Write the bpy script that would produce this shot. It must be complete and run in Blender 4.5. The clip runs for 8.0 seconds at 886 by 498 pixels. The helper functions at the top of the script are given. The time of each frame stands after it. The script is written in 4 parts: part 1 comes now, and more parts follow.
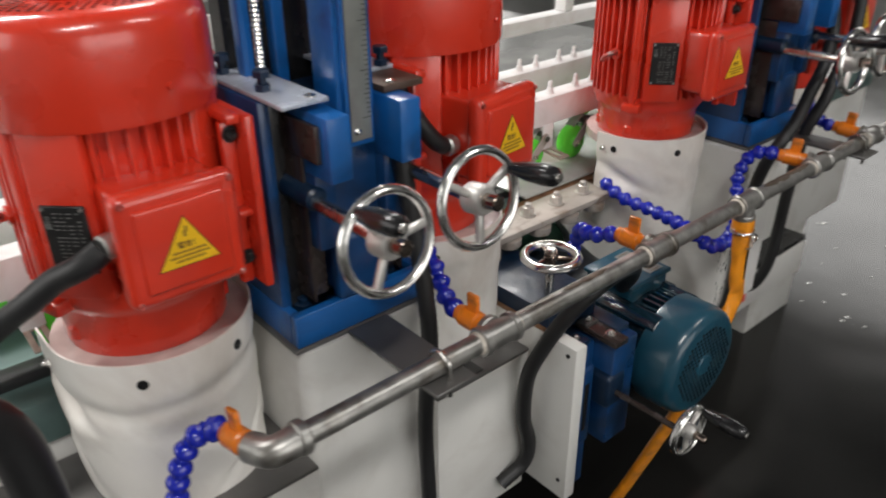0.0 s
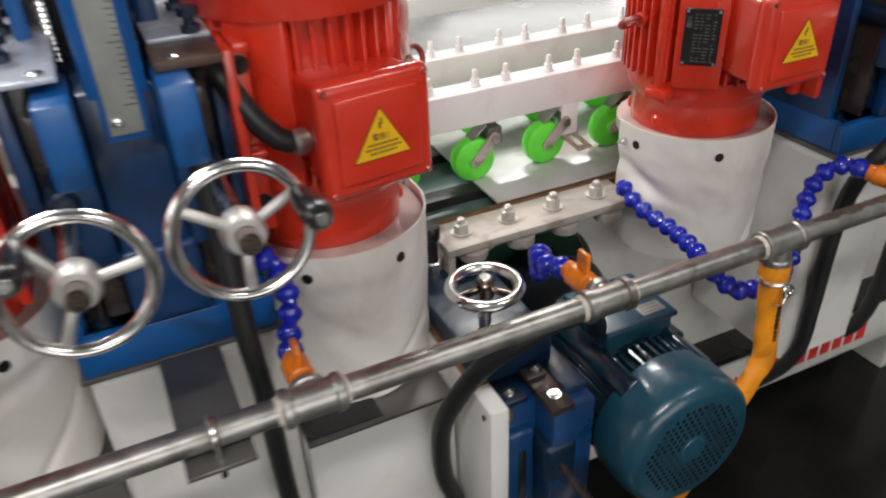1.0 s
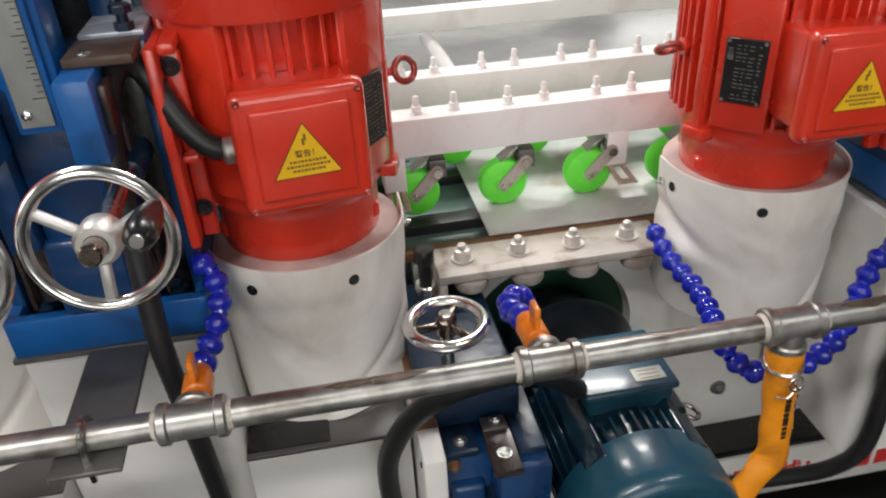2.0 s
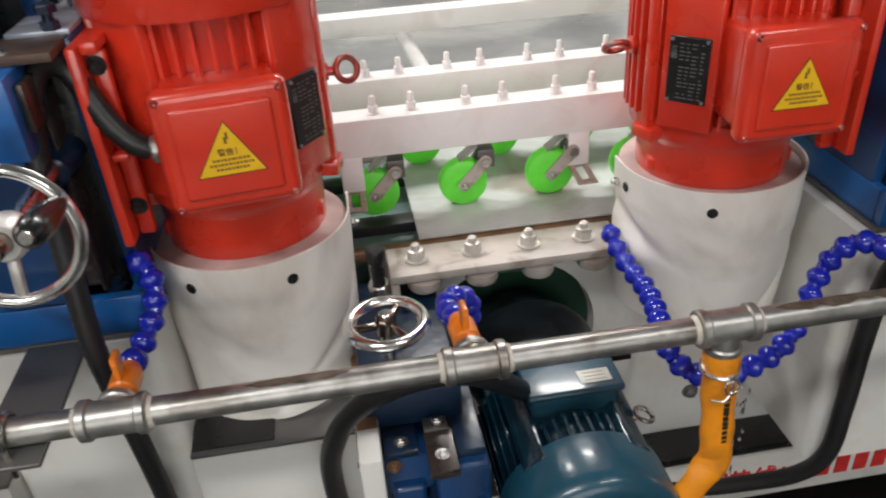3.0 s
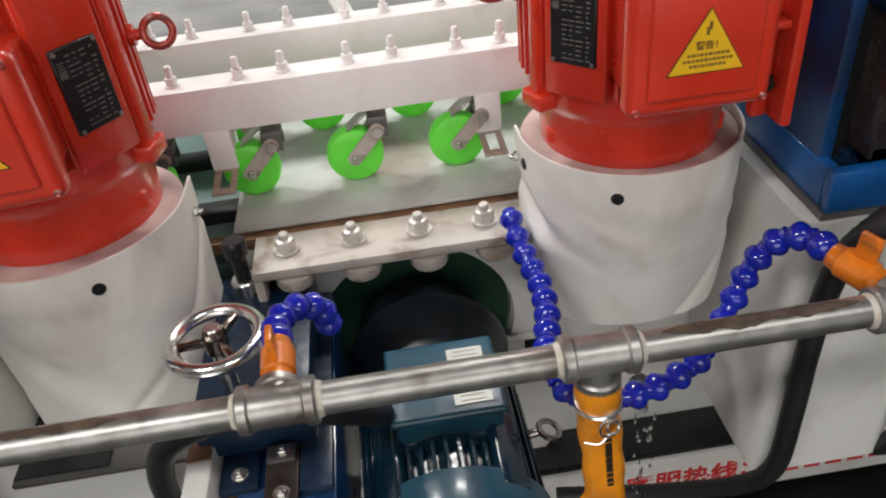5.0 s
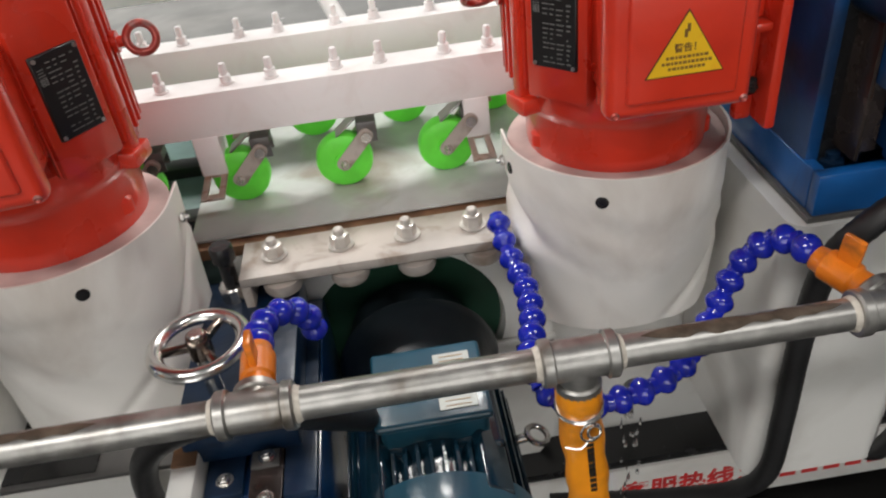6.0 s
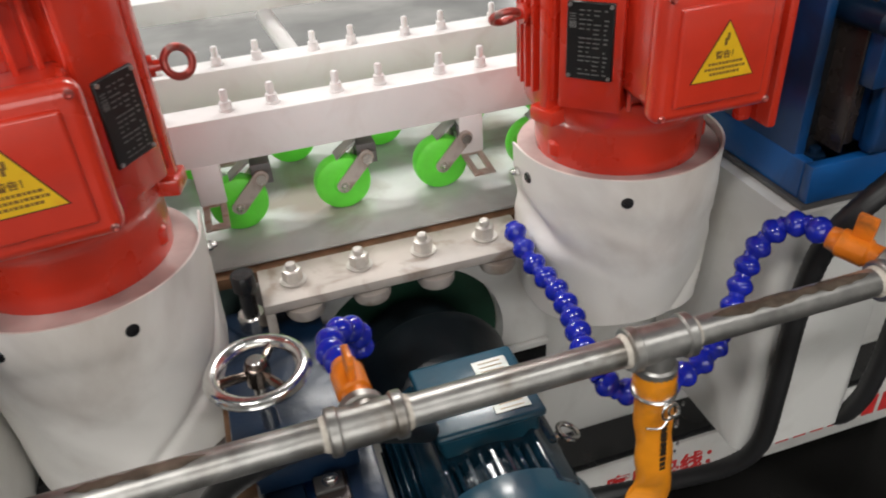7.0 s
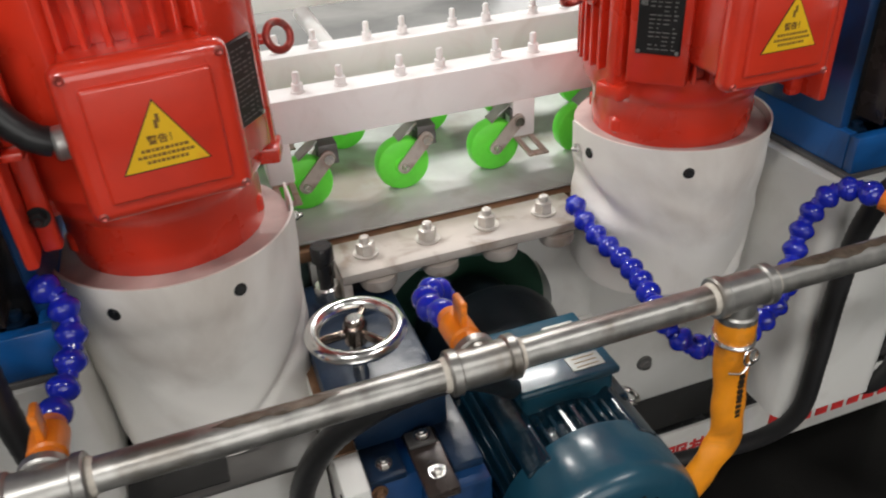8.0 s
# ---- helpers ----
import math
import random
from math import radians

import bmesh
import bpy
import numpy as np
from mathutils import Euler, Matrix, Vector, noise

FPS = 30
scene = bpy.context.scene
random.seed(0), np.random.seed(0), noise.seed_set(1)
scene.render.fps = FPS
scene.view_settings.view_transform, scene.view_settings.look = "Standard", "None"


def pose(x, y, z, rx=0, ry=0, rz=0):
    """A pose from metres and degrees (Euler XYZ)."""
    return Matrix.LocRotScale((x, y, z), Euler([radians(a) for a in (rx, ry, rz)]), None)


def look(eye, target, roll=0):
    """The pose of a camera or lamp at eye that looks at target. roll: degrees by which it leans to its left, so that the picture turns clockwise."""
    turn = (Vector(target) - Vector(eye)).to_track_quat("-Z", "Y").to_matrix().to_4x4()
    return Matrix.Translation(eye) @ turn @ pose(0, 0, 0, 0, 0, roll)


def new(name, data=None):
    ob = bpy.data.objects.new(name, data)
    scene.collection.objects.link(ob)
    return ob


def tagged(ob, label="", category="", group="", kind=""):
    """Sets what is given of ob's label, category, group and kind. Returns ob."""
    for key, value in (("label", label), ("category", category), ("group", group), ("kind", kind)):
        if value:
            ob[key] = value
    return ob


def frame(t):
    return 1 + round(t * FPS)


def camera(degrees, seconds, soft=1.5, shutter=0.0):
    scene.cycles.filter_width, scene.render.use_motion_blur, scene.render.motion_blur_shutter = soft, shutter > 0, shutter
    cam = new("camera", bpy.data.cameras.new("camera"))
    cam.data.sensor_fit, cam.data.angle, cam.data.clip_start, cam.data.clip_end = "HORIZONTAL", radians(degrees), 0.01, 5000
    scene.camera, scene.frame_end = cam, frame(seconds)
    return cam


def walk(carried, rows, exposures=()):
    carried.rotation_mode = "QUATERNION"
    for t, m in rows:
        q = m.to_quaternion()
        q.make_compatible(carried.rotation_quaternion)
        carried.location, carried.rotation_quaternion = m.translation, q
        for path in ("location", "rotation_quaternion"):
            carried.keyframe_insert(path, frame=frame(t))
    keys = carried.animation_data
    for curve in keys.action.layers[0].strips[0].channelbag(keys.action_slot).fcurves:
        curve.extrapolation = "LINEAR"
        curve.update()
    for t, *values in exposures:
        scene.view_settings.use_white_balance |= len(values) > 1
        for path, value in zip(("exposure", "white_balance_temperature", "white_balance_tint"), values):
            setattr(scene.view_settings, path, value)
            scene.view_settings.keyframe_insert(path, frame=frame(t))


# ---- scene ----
cam = camera(60.3, 8.0, soft=2.0, shutter=0.5)
PATH = [
    (0, (-0.813, -0.811, 1.452), (0.331, 0.53, 0.508), -0.6),
    (0.2, (-0.717, -0.845, 1.455), (0.295, 0.575, 0.475), -2.0),
    (0.5, (-0.589, -0.858, 1.436), (0.28, 0.637, 0.431), -3.7),
    (1, (-0.383, -0.798, 1.411), (0.305, 0.749, 0.346), -2.7),
    (1.2, (-0.314, -0.776, 1.398), (0.309, 0.786, 0.316), -2.5),
    (2.3, (-0.115, -0.807, 1.397), (0.08, 0.889, 0.356), -3.7),
    (2.5, (-0.096, -0.809, 1.399), (0.096, 0.886, 0.354), -3.9),
    (3, (-0.065, -0.812, 1.389), (0.143, 0.882, 0.346), -3.9),
    (3.5, (-0.034, -0.781, 1.372), (0.259, 0.865, 0.275), -3.2),
    (4, (-0.014, -0.705, 1.369), (0.38, 0.879, 0.214), -1.5),
    (4.5, (0.04, -0.676, 1.357), (0.328, 0.911, 0.175), -3.4),
    (4.7, (0.081, -0.68, 1.351), (0.278, 0.925, 0.174), -4.9),
    (5.8, (0.171, -0.693, 1.347), (0.178, 0.927, 0.174), -8.5),
    (6, (0.15, -0.689, 1.345), (0.225, 0.938, 0.184), -7.3),
    (6.5, (0.076, -0.681, 1.348), (0.354, 0.94, 0.209), -5.7),
    (7, (-0.021, -0.682, 1.353), (0.421, 0.915, 0.234), -4.2),
    (7.5, (-0.084, -0.696, 1.342), (0.407, 0.909, 0.255), -3.7),
    (8, (-0.139, -0.705, 1.337), (0.381, 0.896, 0.256), -3.5),
]
walk(cam, [(t, look(eye, target, roll)) for t, eye, target, roll in PATH],
     exposures=((0.0, -0.1), (0.5, -0.1), (1.0, 0.0), (2.5, 0.1), (3.5, 0.07), (4.5, 0.02), (8.0, 0.03)))

# ---- world and light ----
world = bpy.data.worlds.new("world")
scene.world = world
world.use_nodes = True
world.node_tree.nodes["Background"].inputs["Color"].default_value = (1.0, 0.98, 0.95, 1)
world.node_tree.nodes["Background"].inputs["Strength"].default_value = 2.7
LAMPS = [(-1.6, -2.2, 68), (1.6, -2.2, 36), (-1.6, 1.8, 112), (1.2, 2.2, 92), (3.3, 3.2, 36)]


def area_lamp(x, y, z, sx, sy, watts, rot=(0, 0, 0)):
    d = bpy.data.lights.new("tube_light", "AREA")
    d.shape, d.size, d.size_y, d.energy, d.color = "RECTANGLE", sx, sy, watts, (1.0, 0.98, 0.95)
    ob = new("tube_light", d)
    ob.matrix_basis = pose(x, y, z, *rot)
    return ob


for lx, ly, watts in LAMPS:
    area_lamp(lx, ly, 4.05, 1.5, 0.3, watts)

# ---- materials ----


def mat(name, color, rough=0.5, metal=0.0, var=0.12, scale=18.0, bump=0.05, bscale=120.0, coat=0.0, stain=None, stain_amt=0.5, stain_scale=6.0, trans=0.0):
    m = bpy.data.materials.new(name)
    m.use_nodes = True
    nt = m.node_tree
    n, l = nt.nodes, nt.links
    b = n["Principled BSDF"]
    b.inputs["Roughness"].default_value = rough
    b.inputs["Metallic"].default_value = metal
    b.inputs["Coat Weight"].default_value = coat
    b.inputs["Coat Roughness"].default_value = 0.12
    b.inputs["Transmission Weight"].default_value = trans
    tc = n.new("ShaderNodeTexCoord")
    n1 = n.new("ShaderNodeTexNoise")
    n1.inputs["Scale"].default_value = scale
    n1.inputs["Detail"].default_value = 6
    l.new(tc.outputs["Object"], n1.inputs["Vector"])
    dark = tuple(c * (1 - var) for c in color) + (1,)
    light = tuple(min(1, c * (1 + var)) for c in color) + (1,)
    ramp = n.new("ShaderNodeValToRGB")
    ramp.color_ramp.elements[0].position, ramp.color_ramp.elements[1].position = 0.3, 0.7
    ramp.color_ramp.elements[0].color, ramp.color_ramp.elements[1].color = dark, light
    l.new(n1.outputs["Fac"], ramp.inputs["Fac"])
    out = ramp.outputs["Color"]
    if stain:
        n3 = n.new("ShaderNodeTexNoise")
        n3.inputs["Scale"].default_value = stain_scale
        n3.inputs["Detail"].default_value = 8
        n3.inputs["Distortion"].default_value = 0.6
        l.new(tc.outputs["Object"], n3.inputs["Vector"])
        r3 = n.new("ShaderNodeValToRGB")
        r3.color_ramp.elements[0].position, r3.color_ramp.elements[1].position = 0.505, 0.69
        r3.color_ramp.elements[0].color = (0, 0, 0, 1)
        r3.color_ramp.elements[1].color = (stain_amt,) * 3 + (1,)
        l.new(n3.outputs["Fac"], r3.inputs["Fac"])
        mx = n.new("ShaderNodeMixRGB")
        mx.inputs["Color2"].default_value = (*stain, 1)
        l.new(r3.outputs["Color"], mx.inputs["Fac"])
        l.new(out, mx.inputs["Color1"])
        out = mx.outputs["Color"]
    l.new(out, b.inputs["Base Color"])
    n2 = n.new("ShaderNodeTexNoise")
    n2.inputs["Scale"].default_value = bscale
    n2.inputs["Detail"].default_value = 4
    l.new(tc.outputs["Object"], n2.inputs["Vector"])
    mr = n.new("ShaderNodeMapRange")
    mr.inputs["To Min"].default_value = max(0.02, rough - 0.1)
    mr.inputs["To Max"].default_value = min(1, rough + 0.12)
    l.new(n1.outputs["Fac"], mr.inputs["Value"])
    l.new(mr.outputs["Result"], b.inputs["Roughness"])
    bp = n.new("ShaderNodeBump")
    bp.inputs["Strength"].default_value = bump
    bp.inputs["Distance"].default_value = 0.003
    l.new(n2.outputs["Fac"], bp.inputs["Height"])
    l.new(bp.outputs["Normal"], b.inputs["Normal"])
    return m


RED = mat("red_enamel", (0.67, 0.038, 0.015), 0.28, var=0.1, scale=9, bump=0.16, bscale=70, coat=0.8, stain=(0.30, 0.012, 0.008), stain_amt=0.35)
WORNRED = mat("worn_red_enamel", (0.42, 0.06, 0.045), 0.3, 0.4, var=0.3, scale=60, bump=0.15, coat=0.4, stain=(0.30, 0.26, 0.24), stain_amt=0.9, stain_scale=70)
BLUE = mat("blue_enamel", (0.006, 0.100, 0.34), 0.33, var=0.14, scale=12, bump=0.10, coat=0.3, stain=(0.008, 0.025, 0.07), stain_amt=0.85, stain_scale=11)
# darker copy of the blue enamel: grime plus shade put into the colour
GRIMESHADEBLUE = mat("grimy_shaded_blue_enamel", (0.005, 0.044, 0.145), 0.30, var=0.25, scale=16, bump=0.12, coat=0.5, stain=(0.008, 0.02, 0.05), stain_amt=0.9, stain_scale=13)
GRIME = mat("brown_grime", (0.10, 0.075, 0.055), 0.4, 0.2, var=0.4, scale=90, bump=0.4, bscale=160)
WATER = mat("clear_water", (0.96, 0.97, 0.97), 0.12, var=0.0, bump=0.0, trans=1.0)
OILY = mat("oily_dark_strip", (0.045, 0.034, 0.030), 0.25, 0.3, var=0.3, scale=30, bump=0.1, coat=0.3)
# dirty white; the pink tint paints in the red motor's reflection
COVERIN = mat("dirty_cover_inside_red_reflection", (0.56, 0.45, 0.42), 0.22, var=0.3, scale=16, bump=0.2, bscale=40, coat=0.5)
DARKCHROME = mat("stained_chrome", (0.26, 0.21, 0.18), 0.18, 1.0, var=0.3, scale=40, bump=0.08)
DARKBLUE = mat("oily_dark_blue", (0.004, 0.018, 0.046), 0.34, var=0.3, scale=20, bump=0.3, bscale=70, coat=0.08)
TEAL = mat("teal_enamel", (0.010, 0.062, 0.100), 0.3, var=0.22, scale=10, bump=0.4, bscale=38, coat=0.4, stain=(0.008, 0.03, 0.05), stain_amt=0.6)
TEALDARK = mat("wet_dark_teal_casting", (0.004, 0.020, 0.034), 0.11, var=0.3, scale=14, bump=0.5, bscale=30, coat=0.6, stain=(0.005, 0.012, 0.02), stain_amt=0.7, stain_scale=9)
WHITE = mat("white_paint", (0.74, 0.73, 0.70), 0.38, var=0.04, scale=5, bump=0.05, bscale=60, coat=0.1, stain=(0.42, 0.38, 0.33), stain_amt=0.35, stain_scale=9)
BEAMWHITE = mat("beam_white_paint", (0.84, 0.825, 0.815), 0.4, var=0.04, scale=9, bump=0.12, bscale=70, stain=(0.55, 0.45, 0.40), stain_amt=0.3, stain_scale=14)
COVER = mat("white_cover_sheet", (0.84, 0.81, 0.765), 0.45, var=0.06, scale=7, bump=0.16, bscale=14, stain=(0.36, 0.28, 0.22), stain_amt=0.5, stain_scale=5.0)
STEEL = mat("bright_steel", (0.62, 0.60, 0.57), 0.24, 1.0, var=0.15, scale=30, bump=0.06)
CHROME = mat("chrome", (0.80, 0.79, 0.77), 0.2, 1.0, var=0.06, scale=30, bump=0.02)
GALV = mat("galvanised_steel", (0.42, 0.41, 0.39), 0.38, 0.88, var=0.26, scale=50, bump=0.06, bscale=140, stain=(0.13, 0.10, 0.07), stain_amt=0.85, stain_scale=16)
DULL = mat("bare_steel_and_shaded_grey", (0.16, 0.155, 0.15), 0.45, 0.6, var=0.15, scale=14, bump=0.08)
RUST = mat("rusty_steel", (0.24, 0.13, 0.07), 0.6, 0.4, var=0.35, scale=40, bump=0.3)
RUSTDARK = mat("dark_rusty_steel", (0.10, 0.065, 0.05), 0.5, 0.4, var=0.35, scale=40, bump=0.25)
BLACK = mat("black_rubber", (0.016, 0.016, 0.017), 0.42, var=0.2, bump=0.1)
# black parts; also colours the shade in slots, gaps and recesses
BLACKP = mat("black_plastic_and_shade", (0.012, 0.012, 0.013), 0.25, var=0.2, bump=0.05)
LOC = mat("blue_hose_plastic", (0.008, 0.020, 0.44), 0.18, var=0.15, bump=0.06, bscale=60, coat=0.6)
ORANGE = mat("orange_plastic", (0.85, 0.22, 0.012), 0.32, var=0.15, bump=0.12, coat=0.3, stain=(0.30, 0.09, 0.02), stain_amt=0.8, stain_scale=30)
OHOSE = mat("orange_hose", (0.86, 0.30, 0.012), 0.33, var=0.15, scale=25, bump=0.25, bscale=50, coat=0.3, stain=(0.45, 0.16, 0.02), stain_amt=0.7, stain_scale=22)
GREEN = mat("green_wheel", (0.15, 0.83, 0.06), 0.42, var=0.12, bump=0.05, scale=30)
WETBLACK = mat("wet_black_casting", (0.006, 0.010, 0.013), 0.38, var=0.3, scale=20, bump=0.3, bscale=40)
DISC = mat("dark_green_disc", (0.014, 0.055, 0.032), 0.35, var=0.25, bump=0.1)
FADED = mat("faded_ink", (0.22, 0.11, 0.02), 0.6, var=0.2)
SATIN = mat("satin_aluminium", (0.60, 0.585, 0.56), 0.42, 0.75, var=0.12, scale=40, bump=0.12)
# pale lavender base colour stands in for the sky's reflection on the plate
PALE = mat("plate_with_painted_reflection", (0.50, 0.54, 0.62), 0.25, 0.3, var=0.15, scale=14, bump=0.06)
YELLOW = mat("yellow_sticker", (0.82, 0.49, 0.012), 0.4, var=0.08, scale=25, bump=0.02, stain=(0.75, 0.12, 0.02), stain_amt=0.8, stain_scale=22)
INK = mat("black_ink", (0.015, 0.012, 0.01), 0.5, var=0.1)
PLATEBLK = mat("nameplate_black", (0.018, 0.018, 0.018), 0.35, 0.3, var=0.2)
PALEINK = mat("pale_ink", (0.15, 0.15, 0.145), 0.5, var=0.1)
REDINK = mat("red_ink", (0.62, 0.03, 0.03), 0.5, var=0.2, scale=60)
ALU = mat("aluminium", (0.5, 0.5, 0.48), 0.35, 0.9, var=0.15, scale=40)
RULER = mat("ruler_steel", (0.35, 0.36, 0.34), 0.38, 0.8, var=0.15, scale=30)
FLOORM = mat("wet_dark_floor", (0.009, 0.0088, 0.0083), 0.16, var=0.35, scale=3, bump=0.10, bscale=9, coat=0.0, stain=(0.025, 0.024, 0.023), stain_amt=0.7, stain_scale=2)
CEILM = mat("dark_roof_sheet", (0.13, 0.13, 0.13), 0.7, var=0.1, scale=2)
WALLM = mat("hall_wall", (0.50, 0.50, 0.48), 0.7, var=0.08, scale=2, stain=(0.4, 0.4, 0.38), stain_amt=0.4)
GLASSM = mat("wet_glass", (0.50, 0.515, 0.50), 0.2, var=0.22, scale=9, bump=0.2, bscale=25, coat=0.6, stain=(0.30, 0.25, 0.20), stain_amt=0.8, stain_scale=8)
TABM = mat("rusting_tab", (0.46, 0.37, 0.31), 0.45, 0.2, var=0.25, scale=40, bump=0.2, stain=(0.28, 0.11, 0.05), stain_amt=0.9, stain_scale=40)
TANK = mat("grey_green_tank", (0.10, 0.16, 0.15), 0.4, var=0.25, scale=12, bump=0.1)
RAILM = mat("dirty_rail_paint", (0.44, 0.395, 0.355), 0.42, var=0.18, scale=14, bump=0.15, stain=(0.19, 0.13, 0.09), stain_amt=0.75, stain_scale=26)
TRAYM = mat("grey_wet_tray", (0.24, 0.24, 0.235), 0.22, 0.2, var=0.25, scale=4, bump=0.12, bscale=12, stain=(0.46, 0.45, 0.43), stain_amt=0.6, stain_scale=3)
BOLTM = mat("dull_painted_bolt", (0.60, 0.57, 0.53), 0.35, 0.5, var=0.2, scale=60, bump=0.15)
TAPE = mat("thread_tape", (0.58, 0.53, 0.46), 0.6, var=0.2, scale=80, bump=0.4, bscale=200)

# ---- mesh helpers ----


def link(name, bm, material, parent=None, label="", smooth=38, kind=""):
    me = bpy.data.meshes.new(name)
    bmesh.ops.recalc_face_normals(bm, faces=bm.faces)
    bm.to_mesh(me)
    bm.free()
    me.polygons.foreach_set("use_smooth", [True] * len(me.polygons))
    me.set_sharp_from_angle(angle=radians(smooth))
    me.materials.append(material)
    ob = new(name, me)
    ob.parent = parent
    return tagged(ob, label, kind=kind)


def part(name, bm, material, parent, label=""):
    return link(name, bm, material, parent, label)


def empty(name, m, label, category, group="", kind=""):
    ob = new(name)
    ob.matrix_basis = m
    ob.empty_display_size = 0.05
    return tagged(ob, label, category, group, kind)


def add(bm, other, m=None):
    """Joins the mesh of other into bm."""
    if m is not None:
        bmesh.ops.transform(other, matrix=m, verts=other.verts)
    vs = [bm.verts.new(v.co) for v in other.verts]
    other.verts.index_update()
    for f in other.faces:
        try:
            bm.faces.new([vs[v.index] for v in f.verts])
        except ValueError:
            pass
    other.free()
    return bm


def box(x0, x1, y0, y1, z0, z1, bevel=0.0, seg=2, bm=None, m=None):
    b = bmesh.new()
    bmesh.ops.create_cube(b, size=1.0)
    bmesh.ops.transform(b, matrix=Matrix.LocRotScale(((x0 + x1) / 2, (y0 + y1) / 2, (z0 + z1) / 2), None, (x1 - x0, y1 - y0, z1 - z0)), verts=b.verts)
    if bevel:
        bmesh.ops.bevel(b, geom=list(b.edges), offset=bevel, segments=seg, profile=0.5, affect="EDGES")
    if m is not None:
        bmesh.ops.transform(b, matrix=m, verts=b.verts)
    return add(bm, b) if bm else b


def aim(p0, p1):
    d = Vector(p1) - Vector(p0)
    return Matrix.Translation(p0) @ d.to_track_quat("Z", "Y").to_matrix().to_4x4(), d.length


def lathe(profile, n=32, bm=None, m=None, a0=0.0, a1=360.0):
    """Turns (radius, height) pairs round the z axis."""
    b = bmesh.new()
    full = abs(a1 - a0) > 359.9
    k = n if full else n + 1
    rings = []
    for r, z in profile:
        if r < 1e-6:
            rings.append([b.verts.new((0, 0, z))])
        else:
            rings.append([b.verts.new((r * math.cos(radians(a0 + (a1 - a0) * i / n)), r * math.sin(radians(a0 + (a1 - a0) * i / n)), z)) for i in range(k)])
    for p, q in zip(rings, rings[1:]):
        for i in range(n):
            j = (i + 1) % k
            f = [p[i % len(p)], p[j % len(p)], q[j % len(q)], q[i % len(q)]]
            f = [v for c, v in enumerate(f) if v not in f[:c]]
            if len(f) > 2:
                b.faces.new(f)
    if m is not None:
        bmesh.ops.transform(b, matrix=m, verts=b.verts)
    return add(bm, b) if bm else b


def cyl(p0, p1, r0, r1=None, n=20, bm=None, bevel=0.0):
    m, h = aim(p0, p1)
    r1 = r0 if r1 is None else r1
    if bevel:
        prof = [(0, 0), (r0 - bevel, 0), (r0, bevel), (r1, h - bevel), (r1 - bevel, h), (0, h)]
    else:
        prof = [(0, 0), (r0, 0), (r1, h), (0, h)]
    return lathe(prof, n, bm, m)


def torus(R, r, n=40, k=10, bm=None, m=None, squash=1.0):
    b = bmesh.new()
    rings = [[b.verts.new(((R + r * math.cos(2 * math.pi * j / k)) * math.cos(2 * math.pi * i / n), (R + r * math.cos(2 * math.pi * j / k)) * math.sin(2 * math.pi * i / n), squash * r * math.sin(2 * math.pi * j / k))) for j in range(k)] for i in range(n)]
    for i in range(n):
        for j in range(k):
            b.faces.new((rings[i][j], rings[(i + 1) % n][j], rings[(i + 1) % n][(j + 1) % k], rings[i][(j + 1) % k]))
    if m is not None:
        bmesh.ops.transform(b, matrix=m, verts=b.verts)
    return add(bm, b) if bm else b


def spline(points, step=0.01):
    """A smooth line through the points, sampled at even steps."""
    P = [Vector(p) for p in points]
    P = [2 * P[0] - P[1], *P, 2 * P[-1] - P[-2]]
    out = []
    for a, b, c, d in zip(P, P[1:], P[2:], P[3:]):
        k = max(2, int((c - b).length / step))
        for i in range(k):
            t = i / k
            out.append(0.5 * (2 * b + (c - a) * t + (2 * a - 5 * b + 4 * c - d) * t * t + (3 * b - a - 3 * c + d) * t ** 3))
    out.append(P[-2])
    return out


def tube(points, r, n=12, step=0.01, bm=None, ridge=0.0, pitch=0.006, flat=1.0):
    """A hose along the points; ridge makes it corrugated."""
    line = spline(points, step)
    b = bmesh.new()
    up = Vector((0.13, 0.21, 0.97))
    rings, run = [], 0.0
    for i, p in enumerate(line):
        t = (line[min(i + 1, len(line) - 1)] - line[max(i - 1, 0)]).normalized()
        side = t.cross(up).normalized()
        up2 = side.cross(t)
        up = up2
        rr = r + (ridge if i % 2 else 0.0)
        rings.append([b.verts.new(p + side * rr * flat * math.cos(2 * math.pi * j / n) + up2 * rr * math.sin(2 * math.pi * j / n)) for j in range(n)])
    for p, q in zip(rings, rings[1:]):
        for j in range(n):
            b.faces.new((p[j], p[(j + 1) % n], q[(j + 1) % n], q[j]))
    b.faces.new(rings[0][::-1])
    b.faces.new(rings[-1])
    return add(bm, b) if bm else b


def hexbolt(p, d=(0, 0, 1), r=0.008, h=0.007, shank=0.006, bm=None, washer=True):
    """A hexagon nut on a washer with the thread's end, pointing along d from p."""
    m, _ = aim(p, Vector(p) + Vector(d))
    b = bm or bmesh.new()
    if washer:
        lathe([(0, 0), (r * 1.35, 0), (r * 1.35, 0.0015), (0, 0.0015)], 20, b, m)
    lathe([(0, 0.0015), (r, 0.0015), (r, h), (r * 0.85, h + 0.001), (0, h + 0.001)], 6, b, m)
    if shank:
        lathe([(0, h), (r * 0.52, h), (r * 0.52, h + shank), (r * 0.4, h + shank + 0.001), (0, h + shank + 0.001)], 12, b, m)
    return b


